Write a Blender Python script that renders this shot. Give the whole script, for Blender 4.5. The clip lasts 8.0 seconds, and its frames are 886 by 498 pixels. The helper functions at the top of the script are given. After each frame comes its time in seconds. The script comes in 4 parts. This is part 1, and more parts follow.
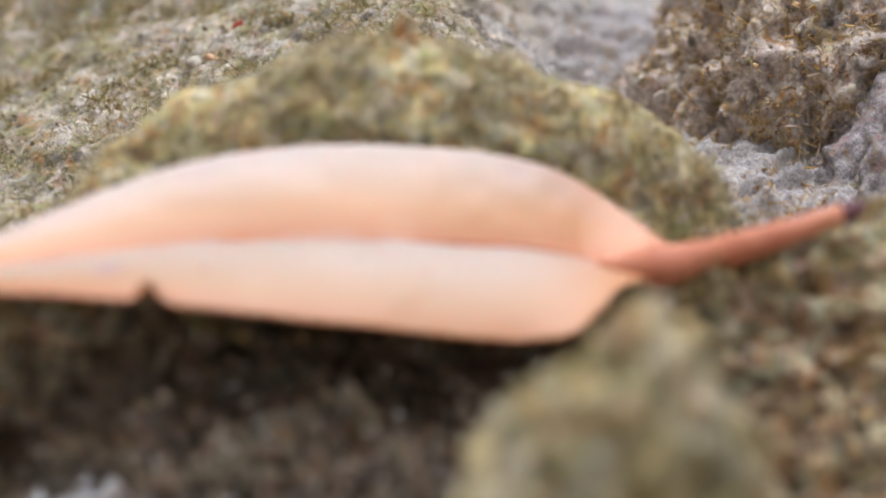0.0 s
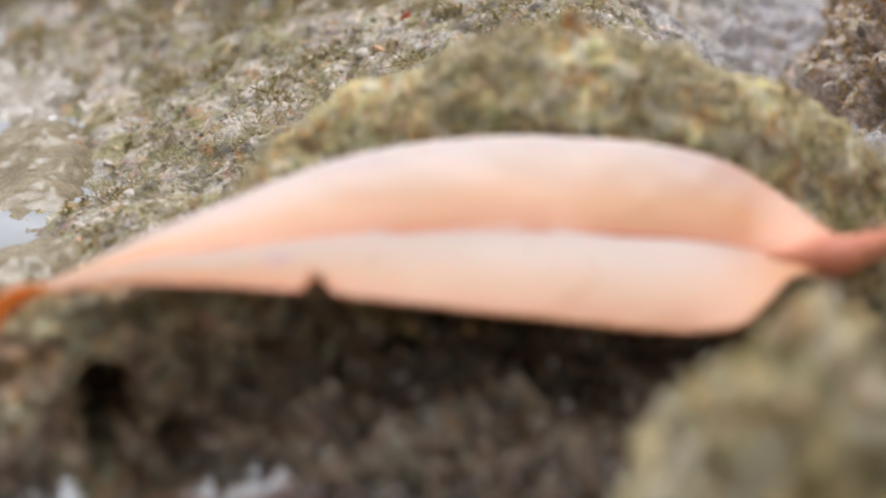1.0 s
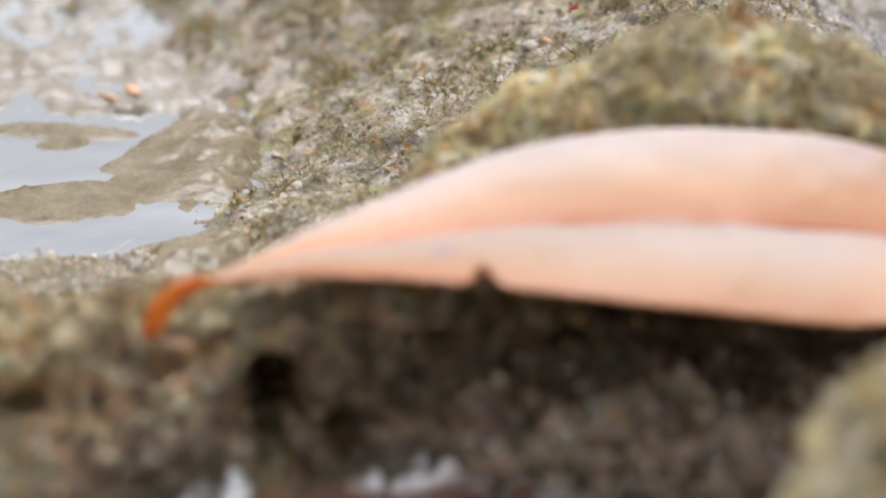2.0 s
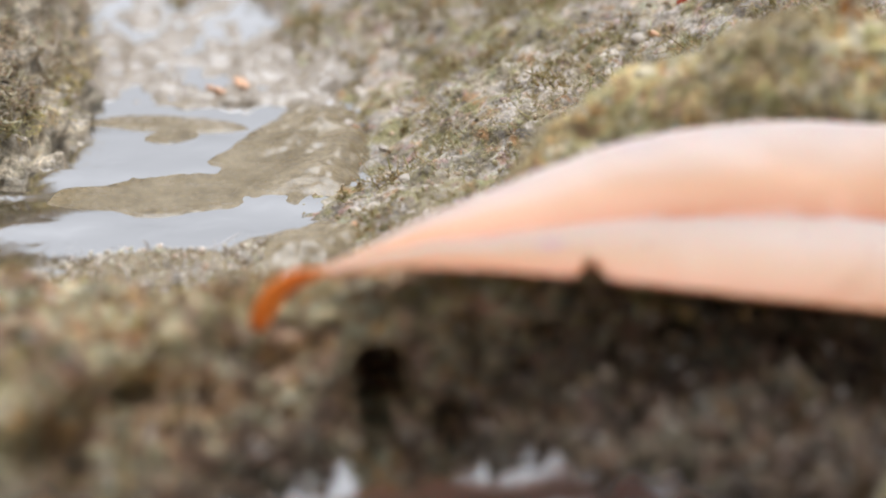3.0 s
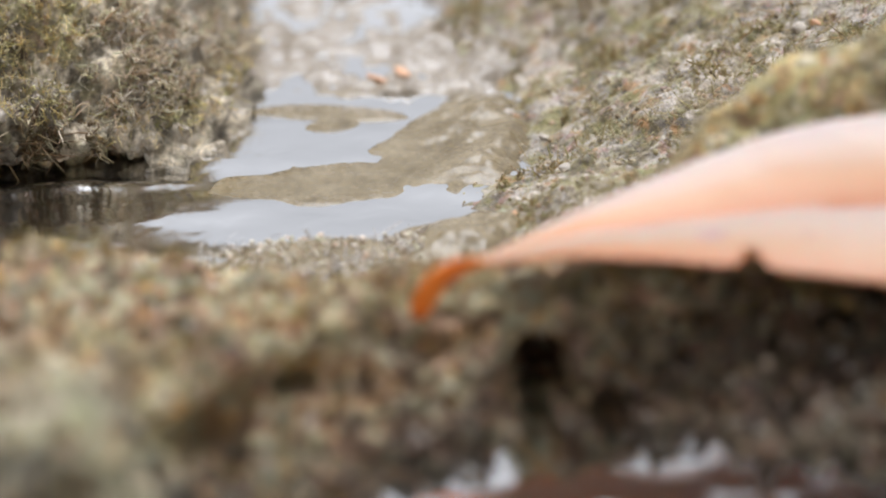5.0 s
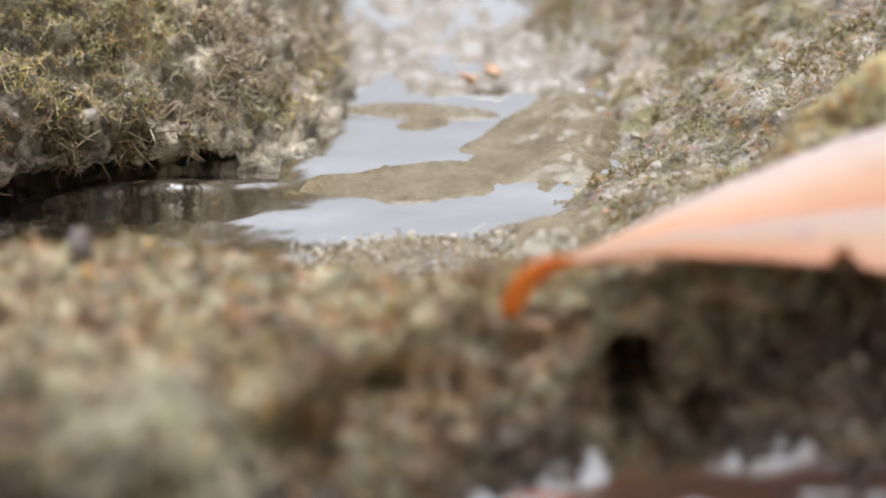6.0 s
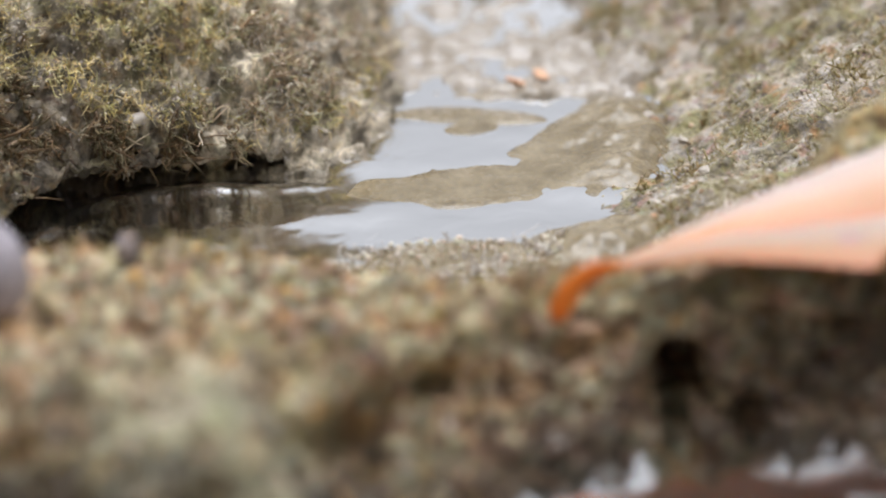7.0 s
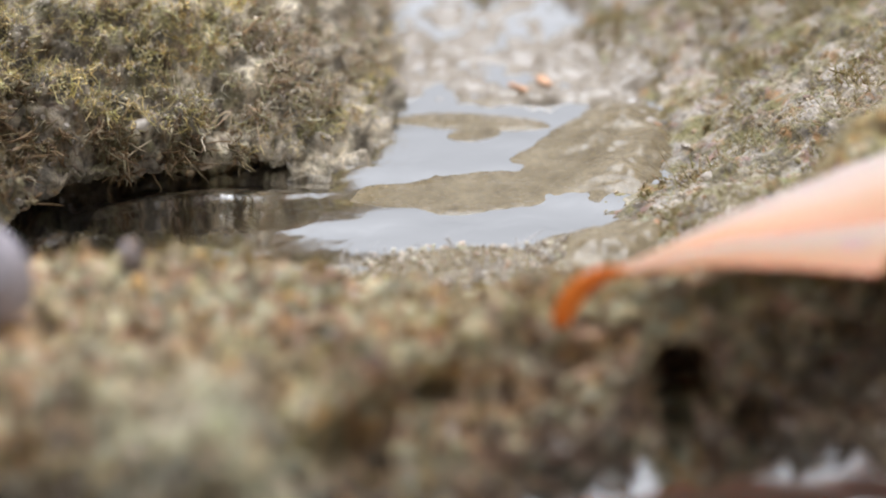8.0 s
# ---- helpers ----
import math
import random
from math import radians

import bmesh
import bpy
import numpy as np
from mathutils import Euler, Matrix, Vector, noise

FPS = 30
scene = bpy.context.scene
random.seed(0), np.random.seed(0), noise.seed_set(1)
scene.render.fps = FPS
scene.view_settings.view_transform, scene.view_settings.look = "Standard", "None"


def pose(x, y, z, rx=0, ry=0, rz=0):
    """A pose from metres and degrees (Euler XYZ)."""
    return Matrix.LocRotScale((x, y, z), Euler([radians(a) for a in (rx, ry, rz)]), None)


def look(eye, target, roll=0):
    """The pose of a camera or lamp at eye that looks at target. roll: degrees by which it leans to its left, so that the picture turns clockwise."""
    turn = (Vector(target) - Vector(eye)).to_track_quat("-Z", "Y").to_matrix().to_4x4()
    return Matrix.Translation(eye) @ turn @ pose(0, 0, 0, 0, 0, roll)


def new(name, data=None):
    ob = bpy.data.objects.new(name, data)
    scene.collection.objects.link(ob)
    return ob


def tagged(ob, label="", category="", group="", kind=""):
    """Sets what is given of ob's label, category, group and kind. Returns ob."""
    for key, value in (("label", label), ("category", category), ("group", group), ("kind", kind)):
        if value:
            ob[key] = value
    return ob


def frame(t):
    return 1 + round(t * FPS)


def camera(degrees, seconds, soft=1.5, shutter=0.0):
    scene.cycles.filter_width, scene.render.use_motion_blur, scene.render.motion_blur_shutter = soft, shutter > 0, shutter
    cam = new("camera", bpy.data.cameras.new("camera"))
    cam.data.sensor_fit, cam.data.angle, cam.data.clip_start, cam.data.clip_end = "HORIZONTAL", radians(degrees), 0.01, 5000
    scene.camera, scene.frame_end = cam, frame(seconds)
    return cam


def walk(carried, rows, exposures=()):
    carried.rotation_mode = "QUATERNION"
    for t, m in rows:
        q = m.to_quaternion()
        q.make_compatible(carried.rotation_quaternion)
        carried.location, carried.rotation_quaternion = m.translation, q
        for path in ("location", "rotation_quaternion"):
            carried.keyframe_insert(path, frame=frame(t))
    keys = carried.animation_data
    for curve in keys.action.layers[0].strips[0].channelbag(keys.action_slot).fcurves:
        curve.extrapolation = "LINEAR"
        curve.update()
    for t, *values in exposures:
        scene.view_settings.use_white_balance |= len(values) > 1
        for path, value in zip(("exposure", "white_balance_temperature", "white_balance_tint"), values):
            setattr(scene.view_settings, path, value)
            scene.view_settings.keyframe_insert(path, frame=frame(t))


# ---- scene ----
cam = camera(13.0, 8.0, soft=2.0)
cam.data.dof.use_dof = True
cam.data.dof.focus_distance = 0.478
cam.data.dof.aperture_fstop = 10.5

# The camera stands on a tripod and pans to its left: seconds, yaw, pitch, roll.
EYE = (0.0, 0.0, 0.188)
PAN = [
    (0.0, -7.766, -23.435, -2.90), (0.5, -6.530, -23.553, -2.38), (1.0, -5.077, -23.665, -1.86),
    (1.5, -3.694, -23.758, -1.34), (2.0, -2.387, -23.841, -0.88), (2.2, -1.975, -23.872, -0.72),
    (3.5, 0.0, -24.0, 0.0), (4.0, 0.601, -24.041, 0.20), (5.5, 2.670, -24.124, 1.03),
    (6.0, 3.398, -24.112, 1.30), (6.5, 3.887, -24.080, 1.47), (7.0, 4.166, -24.029, 1.56),
    (7.5, 4.233, -23.983, 1.585), (8.0, 4.209, -23.941, 1.59),
]
walk(cam, [(t, pose(*EYE, 90 + pitch, 0, yaw) @ pose(0, 0, 0, 0, 0, -roll)) for t, yaw, pitch, roll in PAN],
     exposures=[(0.0, -0.06, 6140, 12), (8.0, -0.06, 6140, 12)])

# ---- light: a bright overcast sky with a wide veiled sun ----
SUN_ELEVATION, SUN_AZIMUTH = 74.0, 8.0
world = bpy.data.worlds.new("overcast_sky")
scene.world = world
world.use_nodes = True
wn = world.node_tree
wn.nodes.clear()
sky = wn.nodes.new("ShaderNodeTexSky")
sky.sky_type, sky.sun_disc = "NISHITA", False
sky.sun_elevation, sky.sun_rotation = radians(SUN_ELEVATION), radians(SUN_AZIMUTH)
sky.air_density, sky.dust_density = 1.0, 5.5
grey = wn.nodes.new("ShaderNodeHueSaturation")
grey.inputs["Saturation"].default_value = 0.03
back = wn.nodes.new("ShaderNodeBackground")
back.inputs["Strength"].default_value = 0.145
out = wn.nodes.new("ShaderNodeOutputWorld")
wn.links.new(sky.outputs["Color"], grey.inputs["Color"])
wn.links.new(grey.outputs["Color"], back.inputs["Color"])
wn.links.new(back.outputs["Background"], out.inputs["Surface"])

sun = new("sun", bpy.data.lights.new("sun", "SUN"))
sun.data.energy, sun.data.angle, sun.data.color = 2.3, radians(52), (1.0, 0.99, 0.98)
sa, se = radians(SUN_AZIMUTH), radians(SUN_ELEVATION)
sun.matrix_world = look((math.sin(sa) * math.cos(se), math.cos(sa) * math.cos(se), math.sin(se)), (0, 0, 0))


# ---- materials ----
class Nodes:
    """A small builder of node materials."""

    def __init__(self, name):
        self.mat = bpy.data.materials.new(name)
        self.mat.use_nodes = True
        self.tree = self.mat.node_tree
        self.tree.nodes.clear()
        self.out = self.add("ShaderNodeOutputMaterial")
        self.where = self.add("ShaderNodeTexCoord").outputs["Object"]

    def add(self, kind, **inputs):
        node = self.tree.nodes.new(kind)
        for key, value in inputs.items():
            self.put(node.inputs[key.replace("_", " ")], value)
        return node

    def put(self, socket, value):
        if isinstance(value, bpy.types.NodeSocket):
            self.tree.links.new(value, socket)
        else:
            socket.default_value = value

    def noise(self, scale, detail=4.0, rough=0.6, seed=0.0, warp=0.0):
        node = self.add("ShaderNodeTexNoise", Scale=scale, Detail=detail, Roughness=rough, Distortion=warp)
        shift = self.add("ShaderNodeVectorMath", Vector=self.where)
        shift.inputs[1].default_value = (seed, seed * 0.7, seed * 1.3)
        self.put(node.inputs["Vector"], shift.outputs[0])
        return node.outputs["Fac"]

    def cells(self, scale, feature="F1", seed=0.0):
        node = self.add("ShaderNodeTexVoronoi", Scale=scale)
        node.feature = feature
        shift = self.add("ShaderNodeVectorMath", Vector=self.where)
        shift.inputs[1].default_value = (seed, seed, seed)
        self.put(node.inputs["Vector"], shift.outputs[0])
        return node

    def ramp(self, fac, *stops):
        node = self.add("ShaderNodeValToRGB", Fac=fac)
        for _ in range(len(stops) - 2):
            node.color_ramp.elements.new(0.5)
        for element, (place, colour) in zip(node.color_ramp.elements, stops):
            element.position = place
            element.color = (*colour, 1) if isinstance(colour, tuple) else (colour, colour, colour, 1)
        return node.outputs["Color"]

    def mix(self, fac, a, b, how="MIX"):
        node = self.tree.nodes.new("ShaderNodeMix")
        node.data_type, node.blend_type = "RGBA", how
        for socket, value in ((node.inputs[0], fac), (node.inputs[6], a), (node.inputs[7], b)):
            self.put(socket, (*value, 1) if isinstance(value, tuple) else value)
        return node.outputs[2]

    def math(self, how, a, b=0.0):
        node = self.tree.nodes.new("ShaderNodeMath")
        node.operation = how
        self.put(node.inputs[0], a)
        self.put(node.inputs[1], b)
        return node.outputs[0]

    def tones(self, scale, seed, tints):
        """Broad patches of several tints with soft borders."""
        fac = self.noise(scale, 3, 0.55, seed + 61, 0.8)
        places = [0.34 + 0.32 * i / (len(tints) - 1) for i in range(len(tints))]
        return self.ramp(fac, *zip(places, tints))

    def mottle(self, spec, seed):
        """Crusts of dark and light growth."""
        return self.ramp(self.noise(spec[0], 3, 0.6, seed + 71, 0.5), (0.40, spec[1]), (0.50, 0.9), (0.60, spec[2]))

    def bump(self, height, strength, distance, normal=None):
        node = self.add("ShaderNodeBump", Strength=strength, Distance=distance, Height=height)
        if normal is not None:
            self.put(node.inputs["Normal"], normal)
        return node.outputs["Normal"]

    def surface(self, colour, rough, normal=None, **more):
        node = self.add("ShaderNodeBsdfPrincipled")
        self.put(node.inputs["Base Color"], (*colour, 1) if isinstance(colour, tuple) else colour)
        self.put(node.inputs["Roughness"], rough)
        for key, value in more.items():
            self.put(node.inputs[key.replace("_", " ")], value)
        if normal is not None:
            self.put(node.inputs["Normal"], normal)
        self.tree.links.new(node.outputs[0], self.out.inputs["Surface"])
        return self.mat


def crust_material(name, light, middle, dark, algae, algae_amount, stain, wet=0.45, seed=0.0, patch=None, coarse=1.0, deep=0.68, spot=None, tones=None, mottle=None):
    """Rough shore rock under a thin crust of algae, sand grains and lime: patches, grains and stains.
    patch: another tint beyond the line x = place + slant * y, as (place, tint, slant, how mottled, and the x where it
    ends).
    spot: a tint round a place, as (x, y, radius, tint). tones: four tints of broad growths, as (scale, strength,
    tints).
    mottle: uneven crusts of dark and light, as (scale, darkest, lightest)."""
    n = Nodes(name)
    base = n.ramp(n.noise(240 / coarse, 6, 0.64, seed, 0.5), (0.36, dark), (0.47, middle), (0.58, light))
    broad = n.ramp(n.noise(75 / coarse, 4, 0.6, seed + 13), (0.38, deep), (0.62, 1.30 if deep < 0.82 else 1.12))
    base = n.mix(1.0, base, broad, "MULTIPLY")
    if tones:
        base = n.mix(tones[1], base, n.mix(1.0, n.tones(tones[0], seed, tones[2]), n.ramp(n.noise(240 / coarse, 6, 0.64, seed, 0.5), (0.36, 0.35), (0.58, 1.35)), "MULTIPLY"))
    green = n.ramp(n.noise(190, 5, 0.68, seed + 3.1, 0.6), (0.58 - algae_amount, 0.0), (0.70 - algae_amount, 1.0))
    base = n.mix(n.math("MULTIPLY", green, 0.8), base, algae)
    rust = n.ramp(n.noise(330, 4, 0.65, seed + 7.7, 0.4), (0.56, 0.0), (0.66, 1.0))
    base = n.mix(n.math("MULTIPLY", rust, 0.8), base, stain)
    rose = n.ramp(n.noise(420, 4, 0.65, seed + 9.3, 0.4), (0.58, 0.0), (0.66, 1.0))
    base = n.mix(n.math("MULTIPLY", rose, 0.6), base, (0.42, 0.235, 0.21))
    mint = n.ramp(n.noise(300, 4, 0.65, seed + 15.3, 0.4), (0.60, 0.0), (0.68, 1.0))
    base = n.mix(n.math("MULTIPLY", mint, 0.6), base, (0.42, 0.44, 0.27))
    lime = n.ramp(n.noise(520, 4, 0.65, seed + 4.4), (0.60, 0.0), (0.70, 1.0))
    base = n.mix(n.math("MULTIPLY", lime, 0.35), base, (0.58, 0.52, 0.46))
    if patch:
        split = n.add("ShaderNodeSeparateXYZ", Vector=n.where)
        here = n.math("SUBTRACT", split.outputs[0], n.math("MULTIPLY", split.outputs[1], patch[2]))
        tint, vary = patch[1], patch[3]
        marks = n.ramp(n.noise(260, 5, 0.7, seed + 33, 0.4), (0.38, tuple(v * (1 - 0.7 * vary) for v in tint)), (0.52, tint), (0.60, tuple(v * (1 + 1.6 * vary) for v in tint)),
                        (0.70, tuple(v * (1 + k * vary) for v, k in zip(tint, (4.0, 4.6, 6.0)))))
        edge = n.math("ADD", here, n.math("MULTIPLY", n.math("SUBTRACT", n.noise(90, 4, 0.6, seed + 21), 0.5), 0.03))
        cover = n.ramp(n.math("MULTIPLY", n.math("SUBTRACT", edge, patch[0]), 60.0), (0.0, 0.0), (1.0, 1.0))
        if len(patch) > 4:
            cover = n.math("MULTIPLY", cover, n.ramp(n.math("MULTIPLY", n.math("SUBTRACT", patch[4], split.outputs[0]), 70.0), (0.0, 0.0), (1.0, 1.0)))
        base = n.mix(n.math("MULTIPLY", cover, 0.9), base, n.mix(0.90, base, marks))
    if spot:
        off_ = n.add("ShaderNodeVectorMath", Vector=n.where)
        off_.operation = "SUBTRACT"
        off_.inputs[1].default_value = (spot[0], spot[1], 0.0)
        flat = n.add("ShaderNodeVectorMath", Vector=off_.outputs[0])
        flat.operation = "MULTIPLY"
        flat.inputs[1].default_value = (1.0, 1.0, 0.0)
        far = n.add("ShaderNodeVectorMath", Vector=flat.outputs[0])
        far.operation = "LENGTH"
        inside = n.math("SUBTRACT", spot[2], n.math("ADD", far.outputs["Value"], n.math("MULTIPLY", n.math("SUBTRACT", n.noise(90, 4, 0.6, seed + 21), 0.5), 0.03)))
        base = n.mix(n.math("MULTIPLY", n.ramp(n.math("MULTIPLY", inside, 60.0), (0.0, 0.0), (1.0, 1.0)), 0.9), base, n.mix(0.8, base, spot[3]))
    speck = n.ramp(n.noise(1500, 3, 0.7, seed + 1.7), (0.33, 0.58), (0.50, 1.0), (0.68, 1.28))
    base = n.mix(1.0, base, speck, "MULTIPLY")
    if mottle:
        base = n.mix(1.0, base, n.mottle(mottle, seed), "MULTIPLY")
    grain = n.cells(1100, seed=seed)
    bits = n.add("ShaderNodeSeparateColor", Color=grain.outputs["Color"])
    pale = n.math("MULTIPLY", n.math("GREATER_THAN", bits.outputs[0], 0.93), n.math("LESS_THAN", grain.outputs["Distance"], 0.42))
    base = n.mix(n.math("MULTIPLY", pale, 0.7), base, (0.64, 0.57, 0.50))
    rough = n.ramp(n.noise(320, 3, 0.6, seed + 5), (0.35, wet), (0.65, min(1.0, wet + 0.4)))
    normal = n.bump(n.noise(1700, 4, 0.7, seed + 2), 0.7, 0.0004, n.bump(n.noise(480, 4, 0.65, seed), 0.7, 0.0012))
    return n.surface(base, rough, normal, Specular_IOR_Level=0.3)


RIDGE_TONES = ((0.11, 0.055, 0.028), (0.44, 0.26, 0.08), (0.37, 0.22, 0.165), (0.49, 0.42, 0.235), (0.40, 0.43, 0.31), (0.47, 0.255, 0.06))
MOUND_TONES = ((0.30, 0.18, 0.09), (0.60, 0.41, 0.17), (0.50, 0.45, 0.20), (0.60, 0.53, 0.38), (0.54, 0.51, 0.38), (0.58, 0.33, 0.12))
# Dark patch: shade on the front face under the leaf, put into the colour.
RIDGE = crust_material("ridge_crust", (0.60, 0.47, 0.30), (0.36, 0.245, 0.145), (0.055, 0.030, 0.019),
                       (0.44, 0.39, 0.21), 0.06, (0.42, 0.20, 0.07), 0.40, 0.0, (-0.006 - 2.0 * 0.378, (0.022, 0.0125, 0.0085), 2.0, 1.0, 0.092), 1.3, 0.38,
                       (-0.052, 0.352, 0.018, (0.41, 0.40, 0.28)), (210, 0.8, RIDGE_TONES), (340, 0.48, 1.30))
BOULDER_TONES = ((0.34, 0.24, 0.11), (0.58, 0.51, 0.19), (0.80, 0.58, 0.22), (0.82, 0.74, 0.51), (0.56, 0.55, 0.20), (0.58, 0.38, 0.16), (0.80, 0.72, 0.57))
# Dark spot: algae tint plus the overhang's shade beside the crevice, painted in.
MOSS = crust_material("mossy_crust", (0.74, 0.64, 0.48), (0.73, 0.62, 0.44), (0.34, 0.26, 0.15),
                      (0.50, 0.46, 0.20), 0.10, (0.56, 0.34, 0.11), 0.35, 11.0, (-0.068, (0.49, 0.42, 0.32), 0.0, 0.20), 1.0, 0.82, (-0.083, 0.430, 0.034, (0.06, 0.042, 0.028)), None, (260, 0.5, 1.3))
GRIT = crust_material("grit_crust", (0.53, 0.465, 0.40), (0.35, 0.295, 0.225), (0.15, 0.11, 0.07),
                      (0.29, 0.26, 0.10), 0.09, (0.48, 0.27, 0.12), 0.25, 23.0, None, 1.3, 0.6, (0.118, 0.455, 0.058, (0.43, 0.405, 0.43)),
                      (170, 0.55, ((0.17, 0.13, 0.06), (0.33, 0.28, 0.14), (0.42, 0.36, 0.29), (0.50, 0.46, 0.40), (0.36, 0.32, 0.29), (0.40, 0.30, 0.17))))
MOUND = crust_material("mound_crust", (0.46, 0.36, 0.23), (0.38, 0.29, 0.165), (0.26, 0.175, 0.09),
                       (0.42, 0.39, 0.17), 0.10, (0.54, 0.26, 0.065), 0.6, 37.0, None, 0.65, 0.85, None, (230, 0.7, MOUND_TONES), (320, 0.75, 1.2))
OCHRE = crust_material("ochre_mound_crust", (0.42, 0.35, 0.21), (0.33, 0.265, 0.15), (0.20, 0.135, 0.065),
                       (0.38, 0.31, 0.11), 0.08, (0.46, 0.22, 0.06), 0.6, 43.0, None, 1.5, 0.6, None, (70, 0.6, ((0.34, 0.20, 0.07), (0.40, 0.34, 0.17), (0.42, 0.38, 0.25), (0.38, 0.34, 0.27), (0.36, 0.25, 0.10))))
LICHEN = crust_material("lichen_crust", (0.40, 0.365, 0.255), (0.29, 0.25, 0.165), (0.14, 0.11, 0.07),
                        (0.42, 0.41, 0.23), 0.10, (0.36, 0.22, 0.10), 0.6, 47.0, None, 1.8, 0.55)
SLATE = crust_material("wet_grey_crust", (0.40, 0.36, 0.37), (0.27, 0.24, 0.245), (0.11, 0.085, 0.08),
                       (0.26, 0.19, 0.07), 0.0, (0.32, 0.18, 0.07), 0.22, 51.0)
BROWN = crust_material("brown_algae_crust", (0.82, 0.72, 0.60), (0.64, 0.53, 0.41), (0.20, 0.14, 0.09),
                       (0.38, 0.26, 0.08), 0.06, (0.46, 0.22, 0.055), 0.3, 67.0, None, 1.2, 0.5, None, (120, 0.6, ((0.40, 0.29, 0.19), (0.72, 0.64, 0.60), (0.58, 0.46, 0.43), (0.74, 0.67, 0.62), (0.58, 0.40, 0.20))))


def plain_material(name, a, b, scale, rough, seed=0.0):
    n = Nodes(name)
    colour = n.ramp(n.noise(scale, 4, 0.6, seed), (0.3, a), (0.7, b))
    return n.surface(colour, rough, n.bump(n.noise(scale * 3, 3, 0.6, seed), 0.5, 0.0004))


SHELL = plain_material("pale_shell", (0.42, 0.36, 0.30), (0.66, 0.60, 0.52), 400, 0.5)
LILAC = plain_material("lilac_grey_shell", (0.24, 0.20, 0.20), (0.54, 0.50, 0.55), 130, 0.5, 4)
FLAKE = plain_material("orange_flake", (0.66, 0.36, 0.20), (0.78, 0.50, 0.32), 500, 0.5, 8)
SEED = plain_material("red_seed", (0.28, 0.03, 0.015), (0.45, 0.07, 0.02), 600, 0.35, 9)
KNOB = plain_material("rust_brown_crust", (0.34, 0.13, 0.03), (0.66, 0.34, 0.11), 420, 0.8, 5)


def water_material(name, silt=None, tint=(0.90, 0.89, 0.84)):
    """Clear shallow water: it lets the bed show and mirrors the sky at grazing angles. silt: a diffuse white that
    paints sky reflection where the water is deep, beyond x, as (x, how dense).
    """
    n = Nodes(name)
    normal = n.bump(n.noise(160, 2, 0.5, 0.0, 0.6), 0.09, 0.002)
    gloss = n.add("ShaderNodeBsdfGlossy", Roughness=0.09)
    n.put(gloss.inputs["Normal"], normal)
    clear = n.add("ShaderNodeBsdfTransparent")
    clear.inputs["Color"].default_value = (*tint, 1)
    body = clear.outputs[0]
    # Diffuse white painted in for the sky's reflection, thinner left of x.
    if silt:
        sky_white = n.add("ShaderNodeBsdfDiffuse")
        sky_white.inputs["Color"].default_value = (0.97, 0.86, 0.88, 1)
        split = n.add("ShaderNodeSeparateXYZ", Vector=n.where)
        there = n.ramp(n.math("ADD", n.math("MULTIPLY", n.math("SUBTRACT", split.outputs[0], silt[0]), 90.0), n.math("SUBTRACT", n.noise(110, 3, 0.5, 3.0), 0.5)), (0.0, 0.15), (1.0, 1.0))
        depth = n.add("ShaderNodeAttribute")
        depth.attribute_name = "depth"
        there = n.math("MULTIPLY", there, n.ramp(n.math("MULTIPLY", depth.outputs["Fac"], 480.0), (0.0, 0.04), (1.0, 1.0)))
        dense = n.math("MULTIPLY", n.math("MULTIPLY", there, n.ramp(n.noise(150, 3, 0.55, 6.0, 0.6), (0.35, 0.55), (0.62, 1.0))), silt[1])
        milky = n.add("ShaderNodeMixShader", Fac=dense)
        n.tree.links.new(clear.outputs[0], milky.inputs[1])
        n.tree.links.new(sky_white.outputs[0], milky.inputs[2])
        body = milky.outputs[0]
    fresnel = n.add("ShaderNodeFresnel", IOR=1.33)
    n.put(fresnel.inputs["Normal"], normal)
    both = n.add("ShaderNodeMixShader", Fac=fresnel.outputs[0])
    n.tree.links.new(body, both.inputs[1])
    n.tree.links.new(gloss.outputs[0], both.inputs[2])
    n.tree.links.new(both.outputs[0], n.out.inputs["Surface"])
    return n.mat


WATER = water_material("sky_white_water", (-0.050, 0.88))
POOL = water_material("dark_water", None, (0.20, 0.20, 0.20))


